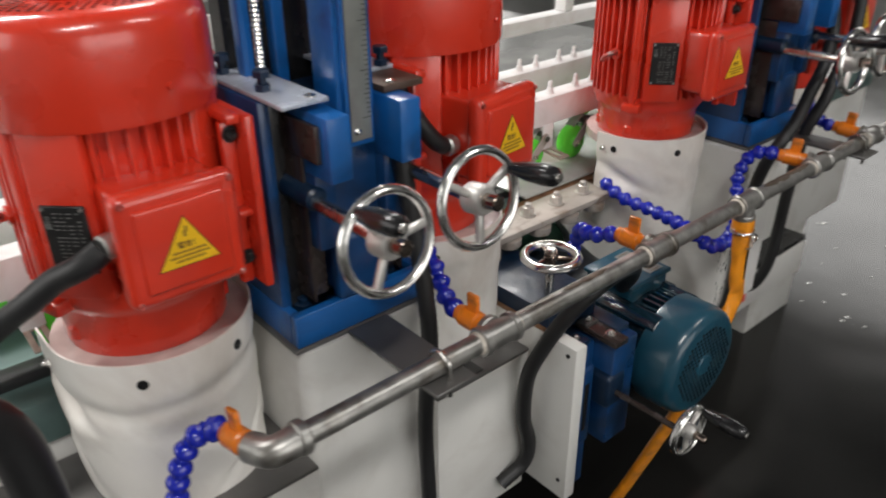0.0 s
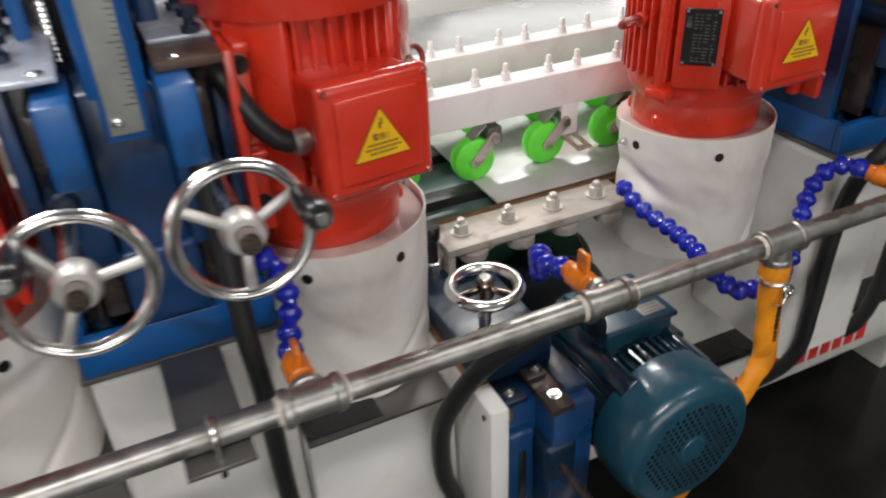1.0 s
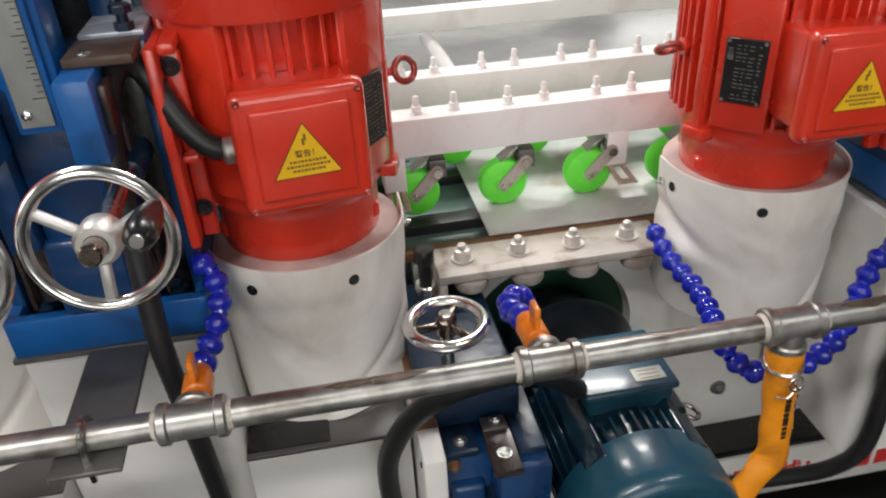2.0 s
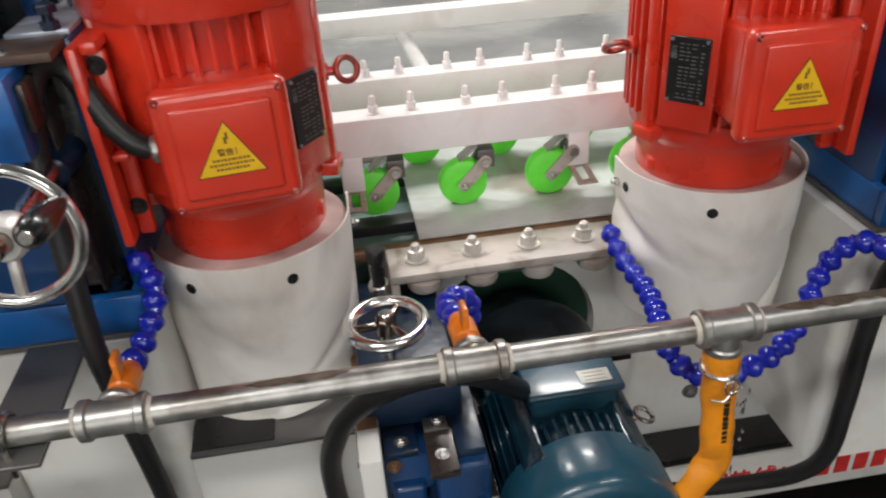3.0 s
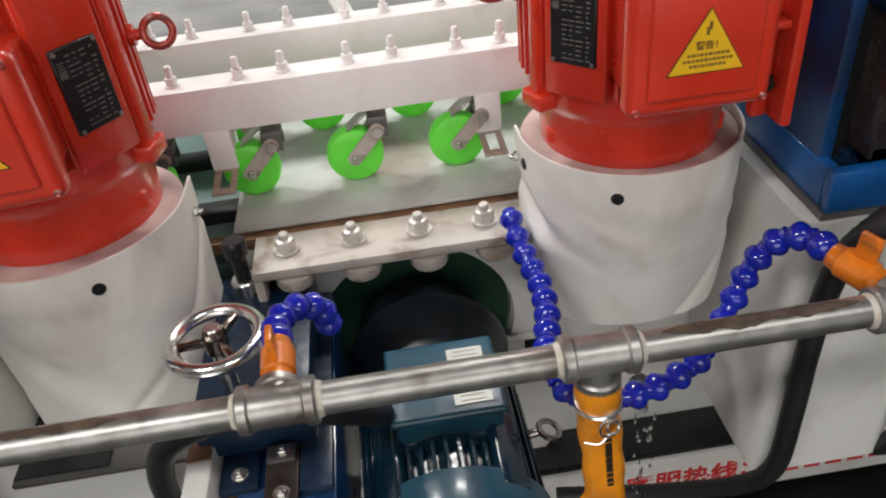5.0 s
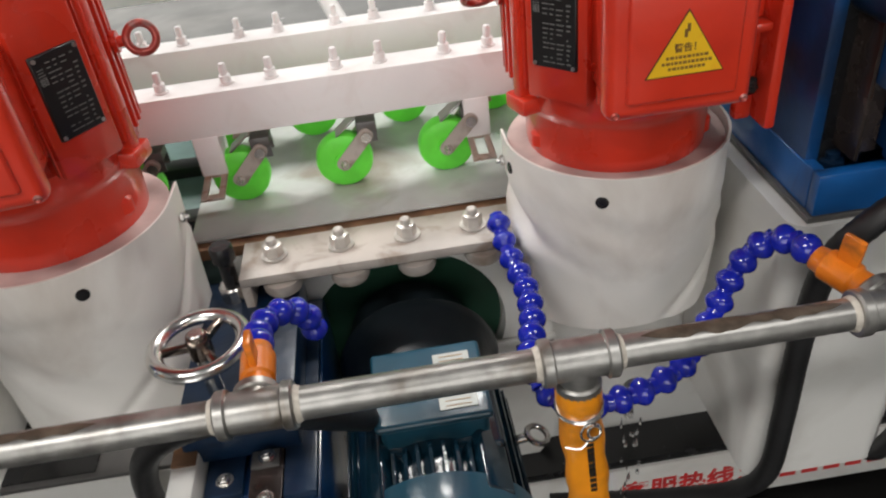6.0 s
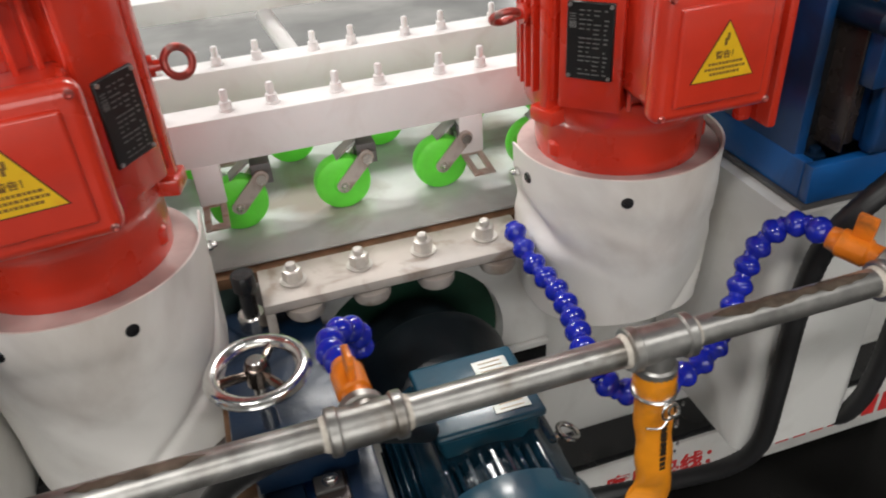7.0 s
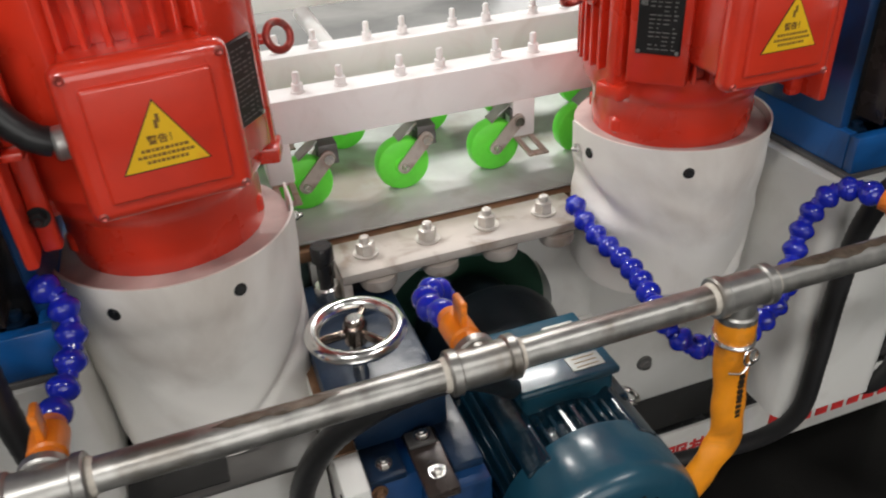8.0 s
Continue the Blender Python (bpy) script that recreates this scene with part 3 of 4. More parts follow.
def slide_unit(x):
    e = empty("slide_unit", pose(x, 0, 0), "blue painted double vertical slide with a steel ruler", "machine slide", "blue slides")
    bp = part("base_plate", box(-0.083, 0.083, -0.143, 0.14, 0.936, 0.958), BLUE, e)
    part("front_rim", box(-0.094, 0.094, -0.155, -0.142, 0.936, 0.978, 0.002), BLUE, bp)
    for x0 in (-0.094, 0.082):
        part("side_rim", box(x0, x0 + 0.012, -0.1415, 0.14, 0.936, 0.978, 0.002), BLUE, bp)
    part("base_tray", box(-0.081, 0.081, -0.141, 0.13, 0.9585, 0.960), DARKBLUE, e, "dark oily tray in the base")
    # core colour is darkened for the shade inside the slide, besides the oil
    part("core", box(-0.05, 0.05, -0.10, 0.12, 0.96, 1.20, 0.004), DARKBLUE, e, "oily slide core in blue darkened for inner shade")
    part("saddle", box(-0.030, 0.032, -0.152, -0.09, 0.985, 1.205, 0.004), GRIMESHADEBLUE, e)
    part("saddle_rib", box(-0.034, 0.036, -0.160, -0.14, 0.98, 1.06, 0.006, 3), GRIMESHADEBLUE, e)
    for q in (-1, 1):
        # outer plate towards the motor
        # the darker blue includes the shade that the motor throws here
        part("side_plate", flipped(box(0.079, 0.0925, -0.125, 0.13, 0.96, 1.222, 0.003), q), GRIMESHADEBLUE, e)
        w = part("side_way", flipped(box(0.032, 0.058, -0.165, 0.12, 1.055, 1.15, 0.003), q), GRIMESHADEBLUE, e)
        part("front_block", flipped(box(0.031, 0.059, -0.200, -0.12, 1.145, 1.215, 0.003), q), BLUE, e)
        part("guide_strip", flipped(box(0.059, 0.0655, -0.186, 0.12, 1.165, 1.205, 0.001), q), OILY, w, "dark oily steel guide strip")
        # dark pieces that widen the dark slot beside the way
        part("wear_strip", flipped(box(0.0592, 0.0632, -0.150, 0.12, 0.985, 1.163, 0.001), q), OILY, w)
        part("way_root", flipped(box(0.0365, 0.0585, -0.138, -0.101, 0.985, 1.054, 0.002), q), OILY, w)
        # no strip here: black filler paints the shaded gap behind the side plate
        part("gap_shade", flipped(box(0.056, 0.0785, -0.115, 0.12, 0.962, 1.215, 0.002), q), BLACKP, w, "black filler drawn as the shaded gap beside the plate")
        part("cap_plate", flipped(box(0.036, 0.090, -0.170 if q < 0 else -0.112, 0.12, 1.2225, 1.2275, 0.001), q), PALE, w, "cap plate with its pale reflection put into the colour")
        if q > 0:
            part("cap_front", box(0.034, 0.088, -0.168, -0.1125, 1.2155, 1.2235, 0.001), RUSTDARK, w, "rusty steel front of the cap")
        for y in (-0.108, -0.018, 0.07):
            c = cyl((q * 0.075, y, 1.2275), (q * 0.075, y, 1.246), 0.0048, n=12)
            lathe([(0, 0), (0.0095, 0), (0.0095, 0.006), (0.008, 0.0075), (0, 0.0075)], 6, c, pose(q * 0.075, y, 1.242))
            lathe([(0, 0), (0.0085, 0), (0.0085, 0.007), (0, 0.007)], 6, c, pose(q * 0.075, y, 1.2275))
            part("adjusting_bolt", c, DARKBLUE, w)
        part("cap_screw", lathe([(0, 0), (0.0065, 0), (0.0065, 0.0015), (0.003, 0.003), (0, 0.003)], 14, m=pose(q * 0.05, -0.158, 1.2275 if q < 0 else 1.2235)), STEEL, w)
        part("bearing_boss", cyl((q * 0.06, -0.10, 1.121), (q * 0.06, -0.172, 1.121), 0.0145, 0.013, n=28, bevel=0.003), DARKBLUE, e)
        part("shaft", cyl((q * 0.06, -0.17, 1.121 + q * 0.004), (q * 0.06, -0.300, 1.121 + q * 0.004), 0.0078, n=20, bevel=0.001), STEEL, e)
        part("base_bolt", hexbolt((q * 0.062, -0.118, 0.96), (0, 0, 1), 0.012, 0.011, 0.007), DARKBLUE, e)
    # upright column with the lead screw in its slot
    part("column", box(-0.020, 0.027, -0.160, -0.115, 1.2, 1.64, 0.003), BLUE, e)
    part("rear_column", box(-0.064, -0.050, -0.050, -0.032, 1.2, 1.64, 0.003), BLUE, e)
    part("rear_column", box(-0.024, -0.009, -0.050, -0.032, 1.2, 1.64, 0.003), BLUE, e)
    part("rear_column", box(0.036, 0.056, -0.050, -0.032, 1.2, 1.64, 0.003), GRIMESHADEBLUE, e)
    # black sheet puts the shade between the columns into colour
    part("slot_back", box(-0.063, 0.055, -0.006, 0.02, 1.2, 1.64), BLACKP, e, "black sheet drawn as the shade in the slot")
    part("lead_screw", lathe([(0.005 + 0.0015 * (i % 2), 1.2 + i * 0.0025) for i in range(176)], 14, m=pose(-0.037, -0.036, 0)), STEEL, e)
    r = part("ruler", box(-0.010, 0.0165, -0.1685, -0.1665, 1.171, 1.62, 0.0006, 1), RULER, e, "steel millimetre ruler")
    c = bmesh.new()
    for i in range(85):
        w = 0.010 if i % 10 == 0 else (0.007 if i % 5 == 0 else 0.0045)
        box(0.0155 - w, 0.0155, -0.1691, -0.1684, 1.195 + i * 0.005, 1.1957 + i * 0.005, bm=c)
    part("scale_marks", c, INK, r)
    part("ruler_screw", lathe([(0, 0), (0.0048, 0), (0.004, 0.002), (0.0015, 0.003), (0, 0.002)], 16, m=aim((-0.003, -0.1685, 1.182), (-0.003, -0.18, 1.182))[0]), CHROME, r)
    part("ruler_strip", box(-0.014, 0.021, -0.1665, -0.145, 1.165, 1.63, 0.002), BLUE, e)
    return e


def handwheel(m, R, label, turn, handle=True, fat=0.09, hub=0.017, arms=None, name="handwheel", group="handwheels"):
    """A three-spoked wheel in its own xy plane, the handle along +z."""
    e = empty(name, m, label, "handwheel", group)
    w, h = R * fat, max(R * fat, 0.0062)
    ring = [(R - w + w * 1.05 * math.cos(k * math.pi / 6) * (1 - 0.12 * abs(math.sin(k * math.pi / 3))), h * math.sin(k * math.pi / 6)) for k in range(13)]
    part("rim", lathe(ring, 64), CHROME, e)
    b = lathe([(0, -0.012), (hub, -0.012), (hub, 0.006), (hub * 0.8, 0.012), (hub * 0.52, 0.012), (hub * 0.52, 0.004), (0, 0.004)], 28)
    part("hub", b, arms or SATIN, e)
    if handle:
        part("shaft_end", cyl((0, 0, 0.003), (0, 0, 0.030), hub * 0.5, n=18, bevel=0.0015), DARKCHROME, e, "stained shaft end")
    for k in range(3):
        c = box(hub * 0.7, R * 0.9, -R * 0.075, R * 0.075, -0.006, 0.003, 0.003, 2, m=pose(0, 0, 0, 0, 0, turn + 120 * k))
        part("spoke", c, arms or SATIN, e)
    if handle:
        a = radians(turn)
        p = Vector((R * 0.88 * math.cos(a), R * 0.88 * math.sin(a), 0))
        b = lathe([(0, 0.004), (0.006, 0.004), (0.0075, 0.012), (0.0105, 0.03), (0.0115, 0.052), (0.010, 0.066), (0.006, 0.071), (0, 0.071)], 20, m=Matrix.Translation(p))
        g = part("grip", b, BLACKP, e, "black turned handle")
        part("grip_screw", lathe([(0, 0.069), (0.0055, 0.069), (0.0045, 0.073), (0, 0.073)], 14, m=Matrix.Translation(p)), STEEL, g)
    return e


FRONT = Matrix(((1, 0, 0, 0), (0, 0, -1, 0), (0, 1, 0, 0), (0, 0, 0, 1)))  # wheel axis towards -y


def facing(x, y, z, tilt=0.0, yaw=0.0):
    return Matrix.Translation((x, y, z)) @ pose(0, 0, 0, 0, 0, yaw) @ FRONT @ pose(0, 0, 0, tilt, 0, 0)


for k in (0, 1):
    slide_unit(MID + k * PERIOD)
    hl = "chromed three-spoke handwheel with a handle on a blue slide"
    handwheel(facing(MID - 0.058 + k * PERIOD, -0.290, 1.117, -8), 0.056, hl, 127)
    handwheel(facing(MID + 0.0605 + k * PERIOD, -0.290, 1.126, -8), 0.056, hl, 27)

# ---- water pipe along the front ----
PY, PZ, PR = -0.293, 0.947, 0.0124
wp = empty("water_pipe", pose(0, 0, 0), "galvanised water pipe with tees along the machine front", "water pipe")
part("pipe", cyl((-0.555, PY, PZ), (2.1, PY, PZ), PR, n=28), GALV, wp)


for x0, x1, a0, a1 in ((0.302, 0.452, 60, 128), (-0.18, -0.09, 70, 115), (0.545, 0.62, 70, 125)):
    b = bmesh.new()
    n = 40
    top = []
    for i in range(n + 1):
        x = x0 + (x1 - x0) * i / n
        ends = min(1.0, i / 6, (n - i) / 6)
        mid = radians((a0 + a1) / 2)
        half = radians((a1 - a0) / 2) * ends * (0.75 + 0.5 * noise.noise(Vector((x * 90, a0, 1.5)))) + 0.02
        ring = [b.verts.new((x, PY + (PR + 0.0005) * math.cos(mid + half * f), PZ + (PR + 0.0005) * math.sin(mid + half * f))) for f in (-1, -0.5, 0, 0.5, 1)]
        if top:
            for j in range(4):
                b.faces.new((top[j], top[j + 1], ring[j + 1], ring[j]))
        top = ring
    part("grime", b, GRIME, wp, "dark brown grime on the pipe")


def tee(x, d, length=0.03):
    """A threaded tee at x with its branch along d."""
    b = cyl((x - 0.027, PY, PZ), (x + 0.027, PY, PZ), 0.0158, n=28)
    for q in (-1, 1):
        cyl((x + q * 0.019, PY, PZ), (x + q * 0.0285, PY, PZ), 0.0182, n=28, bm=b, bevel=0.0015)
    p, d = Vector((x, PY, PZ)), Vector(d).normalized()
    cyl(p, p + d * length, 0.0150, n=24, bm=b)
    cyl(p + d * (length - 0.008), p + d * (length + 0.001), 0.0175, n=24, bm=b, bevel=0.0015)
    t = part("tee", b, GALV, wp)
    for q in (-1, 1):
        part("thread_tape", cyl((x + q * 0.0286, PY, PZ), (x + q * 0.0330, PY, PZ), 0.0142, 0.0127, n=20), TAPE, t, "pale thread sealing tape")
    return p + d * (length + 0.001), d


def valve(p, d, lever, turn=0.0):
    """An orange plastic tap from p along d with a flat lever."""
    e = empty("tap", aim(p, Vector(p) + Vector(d))[0] @ pose(0, 0, 0, 0, 0, turn), "small orange plastic water tap on the pipe", "tap", "orange taps")
    b = lathe([(0, 0), (0.0115, 0), (0.0115, 0.01), (0.0135, 0.012), (0.0135, 0.036), (0.0115, 0.038), (0.0105, 0.046), (0, 0.046)], 20)
    part("body", b, ORANGE, e)
    part("lever", box(-0.003, 0.003, 0.010, 0.036, 0.012, 0.030, 0.002, 2, m=pose(0, 0, 0, lever, 0, 0)), ORANGE, e)
    return Vector(p) + Vector(d).normalized() * 0.046


seg_mesh = None


def loc_hose(points, label="blue segmented coolant hose on an orange tap"):
    """A ball-jointed hose: one bead after another along the line."""
    global seg_mesh
    line = spline(points, 0.002)
    e = empty("coolant_hose", pose(*line[0]), label, "coolant hose", "blue hoses")
    last, first = line[0], True
    for a, b in zip(line, line[1:]):
        if (b - last).length >= 0.0208 or first:
            m = aim(last, b)[0]
            if seg_mesh is None:
                g = lathe([(0, -0.003), (0.0080, -0.003), (0.0078, 0.0020), (0.0102, 0.0042), (0.0126, 0.0080), (0.0131, 0.0108), (0.0122, 0.0140), (0.0096, 0.0174), (0.0078, 0.0190), (0.0074, 0.0215), (0, 0.0215)], 18)
                ob = part("segment", g, LOC, e)
                seg_mesh = ob.data
            else:
                ob = new("segment", seg_mesh)
                ob.parent = e
            ob.matrix_basis = Matrix.Translation(-line[0]) @ m
            first, last = False, b
    return e


TX_R, TX_M, TX_L, TX_E = 0.256, 0.0205, -0.2905, 0.492
# tee over the rubber hose
p, d = tee(TX_R, (0, -0.03, -1), 0.028)
# tee with the tap that points back to the wheel
p, d = tee(TX_M, (-0.05, 1, 0.02), 0.018)
p = valve(p, d, 0, 0)
loc_hose([p, (0.010, -0.190, 0.934), (0.016, -0.168, 0.930), (0.030, -0.151, 0.922), (0.042, -0.138, 0.904), (0.046, -0.128, 0.880), (0.042, -0.122, 0.855)])
p, d = tee(TX_L, (0, 1, -0.02), 0.018)
p = valve(p, d, 0, 0)
loc_hose([p, (-0.286, -0.200, 0.946), (-0.275, -0.175, 0.960), (-0.271, -0.155, 0.979), (-0.277, -0.140, 1.000), (-0.299, -0.125, 1.012)])
# left elbow
b = tube([(-0.552, PY, PZ), (-0.572, PY, PZ - 0.001), (-0.585, PY + 0.006, PZ - 0.004), (-0.592, PY + 0.03, PZ - 0.01)], 0.0158, 20, 0.004)
cyl((-0.548, PY, PZ), (-0.56, PY, PZ), 0.0185, n=24, bm=b, bevel=0.002)
part("elbow", b, GALV, wp)
p = valve((-0.592, PY + 0.03, PZ - 0.01), (-0.1, 0.9, -0.15), 0, 0)
loc_hose([p, (-0.605, -0.205, 0.933), (-0.618, -0.195, 0.923), (-0.630, -0.190, 0.909), (-0.638, -0.185, 0.885), (-0.646, -0.180, 0.851), (-0.65, -0.178, 0.81)])
# tee with a tap beside the column
p, d = tee(TX_E, (-0.25, 0.9, 0.15), 0.02)
p = valve(p, (-0.4, 0.85, 0.08), 0, 0)
loc_hose([p, (0.461, -0.205, 0.956), (0.447, -0.190, 0.946), (0.431, -0.185, 0.924), (0.417, -0.190, 0.901), (0.399, -0.205, 0.878), (0.381, -0.220, 0.860), (0.360, -0.230, 0.847), (0.329, -0.240, 0.842), (0.299, -0.247, 0.842), (0.274, -0.248, 0.844), (0.250, -0.245, 0.853), (0.238, -0.236, 0.866), (0.236, -0.210, 0.877), (0.247, -0.170, 0.876), (0.252, -0.120, 0.877), (0.246, -0.075, 0.881), (0.241, -0.035, 0.898), (0.240, -0.010, 0.918)])
p, d = tee(0.70, (-0.1, 0.95, 0.1), 0.02)
p = valve(p, d, 0, 0)
loc_hose([p, (0.69, -0.20, 0.955), (0.70, -0.175, 0.975), (0.71, -0.15, 0.99)])


def pipe_bracket(x):
    e = empty("pipe_bracket", pose(x, 0, 0), "bare steel strap plate with a u-bolt under the pipe", "bracket", "pipe brackets")
    part("plate", box(-0.029, 0.029, -0.322, -0.156, 0.929, 0.934, 0.001, 1), DULL, e)
    b = tube([(0, PY - 0.016, 0.912), (0, PY - 0.016, PZ), (0, PY - 0.011, PZ + 0.011), (0, PY, PZ + 0.0158), (0, PY + 0.011, PZ + 0.011), (0, PY + 0.016, PZ), (0, PY + 0.016, 0.912)], 0.003, 8, 0.004)
    part("u_bolt", b, STEEL, e)
    return e


pipe_bracket(MID + 0.002)
pipe_bracket(MID + PERIOD + 0.045)

# ---- orange rubber hose from the tee ----
oh = empty("rubber_hose", pose(0, 0, 0), "flat orange rubber hose wired to the pipe tee", "hose")
line = spline([(TX_R, PY - 0.001, 0.920), (TX_R, PY - 0.003, 0.89), (TX_R + 0.004, PY - 0.004, 0.85), (TX_R + 0.007, PY - 0.006, 0.806), (TX_R + 0.006, PY - 0.008, 0.784), (TX_R - 0.004, PY - 0.010, 0.764), (TX_R - 0.018, PY - 0.010, 0.735), (TX_R - 0.034, PY - 0.008, 0.70), (0.206, -0.285, 0.60), (0.190, -0.257, 0.5), (0.18, -0.19, 0.3), (0.19, -0.11, 0.1), (0.24, 0.0, 0.03)], 0.006)
b = bmesh.new()
rings, side = [], Vector((1, 0, 0))
for i, p in enumerate(line):
    d = (line[min(i + 1, len(line) - 1)] - line[max(i - 1, 0)]).normalized()
    side = (side - d * side.dot(d)).normalized()
    out = side.cross(d)
    pinch = math.exp(-((p.z - 0.898) / 0.008) ** 2)
    fold = math.exp(-((p.z - 0.776) / 0.016) ** 2)
    w = 0.0172 - 0.0016 * pinch + 0.0035 * fold + 0.001 * math.sin(i * 0.9)
    h = 0.0150 - 0.0050 * fold + (0.0024 if p.z > 0.9 else -0.0045 * min(1, (0.9 - p.z) / 0.05))
    rings.append([b.verts.new(p + side * w * math.cos(2 * math.pi * j / 22) + out * (h * math.sin(2 * math.pi * j / 22) + 0.004 * fold * math.sin(4 * math.pi * j / 22))) for j in range(22)])
for p, q in zip(rings, rings[1:]):
    for j in range(22):
        b.faces.new((p[j], p[(j + 1) % 22], q[(j + 1) % 22], q[j]))
b.faces.new(rings[0])
b.faces.new(rings[-1])
part("hose", b, OHOSE, oh)
b = bmesh.new()
for k in range(3):
    torus(0.0178, 0.0011, 28, 6, b, pose(TX_R, PY - 0.002, 0.896 + k * 0.0035, 6 * k - 5, 4 - 5 * k, 0))
torus(0.008, 0.0011, 20, 6, b, pose(TX_R + 0.004, PY - 0.022, 0.890, 80, 0, 10))
torus(0.005, 0.0011, 20, 6, b, pose(TX_R + 0.006, PY - 0.024, 0.892, 70, 20, 0))
tube([(TX_R + 0.004, PY - 0.022, 0.884), (TX_R - 0.004, PY - 0.024, 0.876), (TX_R - 0.016, PY - 0.022, 0.878)], 0.0011, 6, 0.003, b)
part("wire_tie", b, CHROME, oh, "twisted steel wire tie")
b = bmesh.new()
for i in range(10):
    box(-0.0026, 0.0026, -0.0030, 0.0030, -0.0016 - 0.0006 * (i % 3), 0.0016, bm=b, m=pose(TX_R + 0.0055 + 0.0004 * i, PY - 0.0135, 0.868 - i * 0.0062))
part("hose_print", b, INK, oh)

# ---- teal motor of the cup wheel ----
TMX, TMZ = 0.137, 0.714
tm = empty("wheel_motor", pose(TMX, 0, TMZ), "wet teal electric motor lying level with a perforated fan cover", "electric motor")
YM = Matrix(((1, 0, 0, 0), (0, 0, -1, 0), (0, 1, 0, 0), (0, 0, 0, 1)))
part("flange", lathe([(0, 0.02), (0.092, 0.02), (0.094, 0.026), (0.091, 0.036), (0.086, 0.055), (0.081, 0.085), (0.078, 0.115), (0, 0.115)], 48, m=YM), WETBLACK, tm)
b = lathe([(0, 0.07), (0.078, 0.07), (0.078, 0.28), (0, 0.28)], 48, m=YM)
part("body", b, TEALDARK, tm)
fin = None
for i in range(40):
    a = 360 / 40 * i
    if 62 < a < 118:
        continue
    if fin is None:
        fin = ob = part("fin", box(0.074, 0.0885, -0.0016, 0.0016, 0.118, 0.272, 0.0005, 1), TEALDARK, tm)
    else:
        ob = new("fin", fin.data)
        ob.parent = tm
    ob.matrix_basis = YM @ pose(0, 0, 0, 0, 0, a)
b = lathe([(0.087, 0.262), (0.0925, 0.262), (0.093, 0.266), (0.093, 0.312), (0.090, 0.324), (0.083, 0.331), (0.076, 0.333), (0, 0.3335)], 56, m=YM)
fc = part("fan_cover", b, TEAL, tm)
b = bmesh.new()
for i in range(-8, 9):
    for j in range(-8, 9):
        x, z = i * 0.0088 + (j % 2) * 0.0044, j * 0.0078
        r = math.hypot(x, z)
        if 0.02 < r < 0.067:
            lathe([(0, 0.3332), (0.0030, 0.3332), (0.0030, 0.3338), (0, 0.3338)], 6, b, YM @ pose(x, z, 0))
part("vent_grille", b, BLACKP, fc, "dark vent holes")
part("badge", lathe([(0, 0.333), (0.017, 0.333), (0.015, 0.3350), (0, 0.3350)], 24, m=YM), TEAL, fc)
part("saddle", box(-0.054, 0.070, -0.226, -0.105, 0.050, 0.0735, 0.006, 3), TEALDARK, tm)
for i in range(-4, 5):
    part("top_fin", box(0.074, 0.0875, -0.0022, 0.0022, 0.222, 0.268, 0.0008, 1, m=YM @ pose(0, 0, 0, 0, 0, 90 + i * 8)), TEALDARK, tm)
for a in (52, 128):
    part("corner_rib", box(0.074, 0.094, -0.015, 0.015, 0.112, 0.278, 0.004, 3, m=YM @ pose(0, 0, 0, 0, 0, a)), TEALDARK, tm)
tb = part("terminal_box", box(-0.044, 0.058, -0.212, -0.120, 0.066, 0.100, 0.007, 4), TEAL, tm)
b = box(-0.048, 0.062, -0.216, -0.116, 0.0965, 0.106, 0.0042, 4)
part("box_lid", b, TEAL, tb)
for y, w in ((-0.142, 0.016), (-0.195, 0.016)):
    pl = part("type_plate", box(0.014, 0.050, y - w / 1.5, y + w / 1.5, 0.1062, 0.1072, 0.0004, 1), RULER, tb, "small aluminium type plate")
    b = bmesh.new()
    for i in range(3):
        box(0.020, 0.044, y - 0.007 + i * 0.006, y - 0.0062 + i * 0.006, 0.1073, 0.1076, bm=b)
    part("small_print", b, FADED, pl)
b = torus(0.0115, 0.0032, 24, 8, m=pose(0.110, -0.165, 0.004, 14, 18, 30))
cyl((0.08, -0.165, 0.0), (0.099, -0.165, 0.003), 0.005, n=12, bm=b)
part("eye_bolt", b, STEEL, tm)

# ---- cross slide beside the motor ----
cs = empty("cross_slide", pose(0, 0, 0), "blue cross slide with oily guide strips beside the motor", "machine slide")
part("white_plate", box(-0.097, -0.073, -0.262, -0.06, 0.52, 0.812, 0.003), WHITE, cs, "white painted side plate")
part("plate_top", box(-0.096, -0.074, -0.215, -0.06, 0.8123, 0.8145), RUST, cs, "oily bare edge of the plate")
for z in (0.796, 0.556):
    part("plate_screw", cyl((-0.0965, -0.247, z), (-0.0985, -0.247, z), 0.0035, n=12), BLACKP, cs)
part("bed", box(-0.072, -0.02, -0.235, 0.03, 0.50, 0.785, 0.004), GRIMESHADEBLUE, cs)
part("carriage", box(-0.02, 0.036, -0.272, 0.03, 0.60, 0.79, 0.004), GRIMESHADEBLUE, cs)
part("carriage_step", box(0.004, 0.034, -0.255, -0.05, 0.7905, 0.801, 0.002), DARKBLUE, cs)
part("carriage_rib", box(-0.066, -0.03, -0.248, -0.2, 0.60, 0.75, 0.006, 3), GRIMESHADEBLUE, cs)
part("guide_strip", box(-0.07, -0.035, -0.238, -0.05, 0.7855, 0.793, 0.001), DARKBLUE, cs)
part("guide_strip", box(-0.027, 0.003, -0.278, -0.05, 0.7905, 0.800, 0.001), OILY, cs, "rusty worn steel strip")
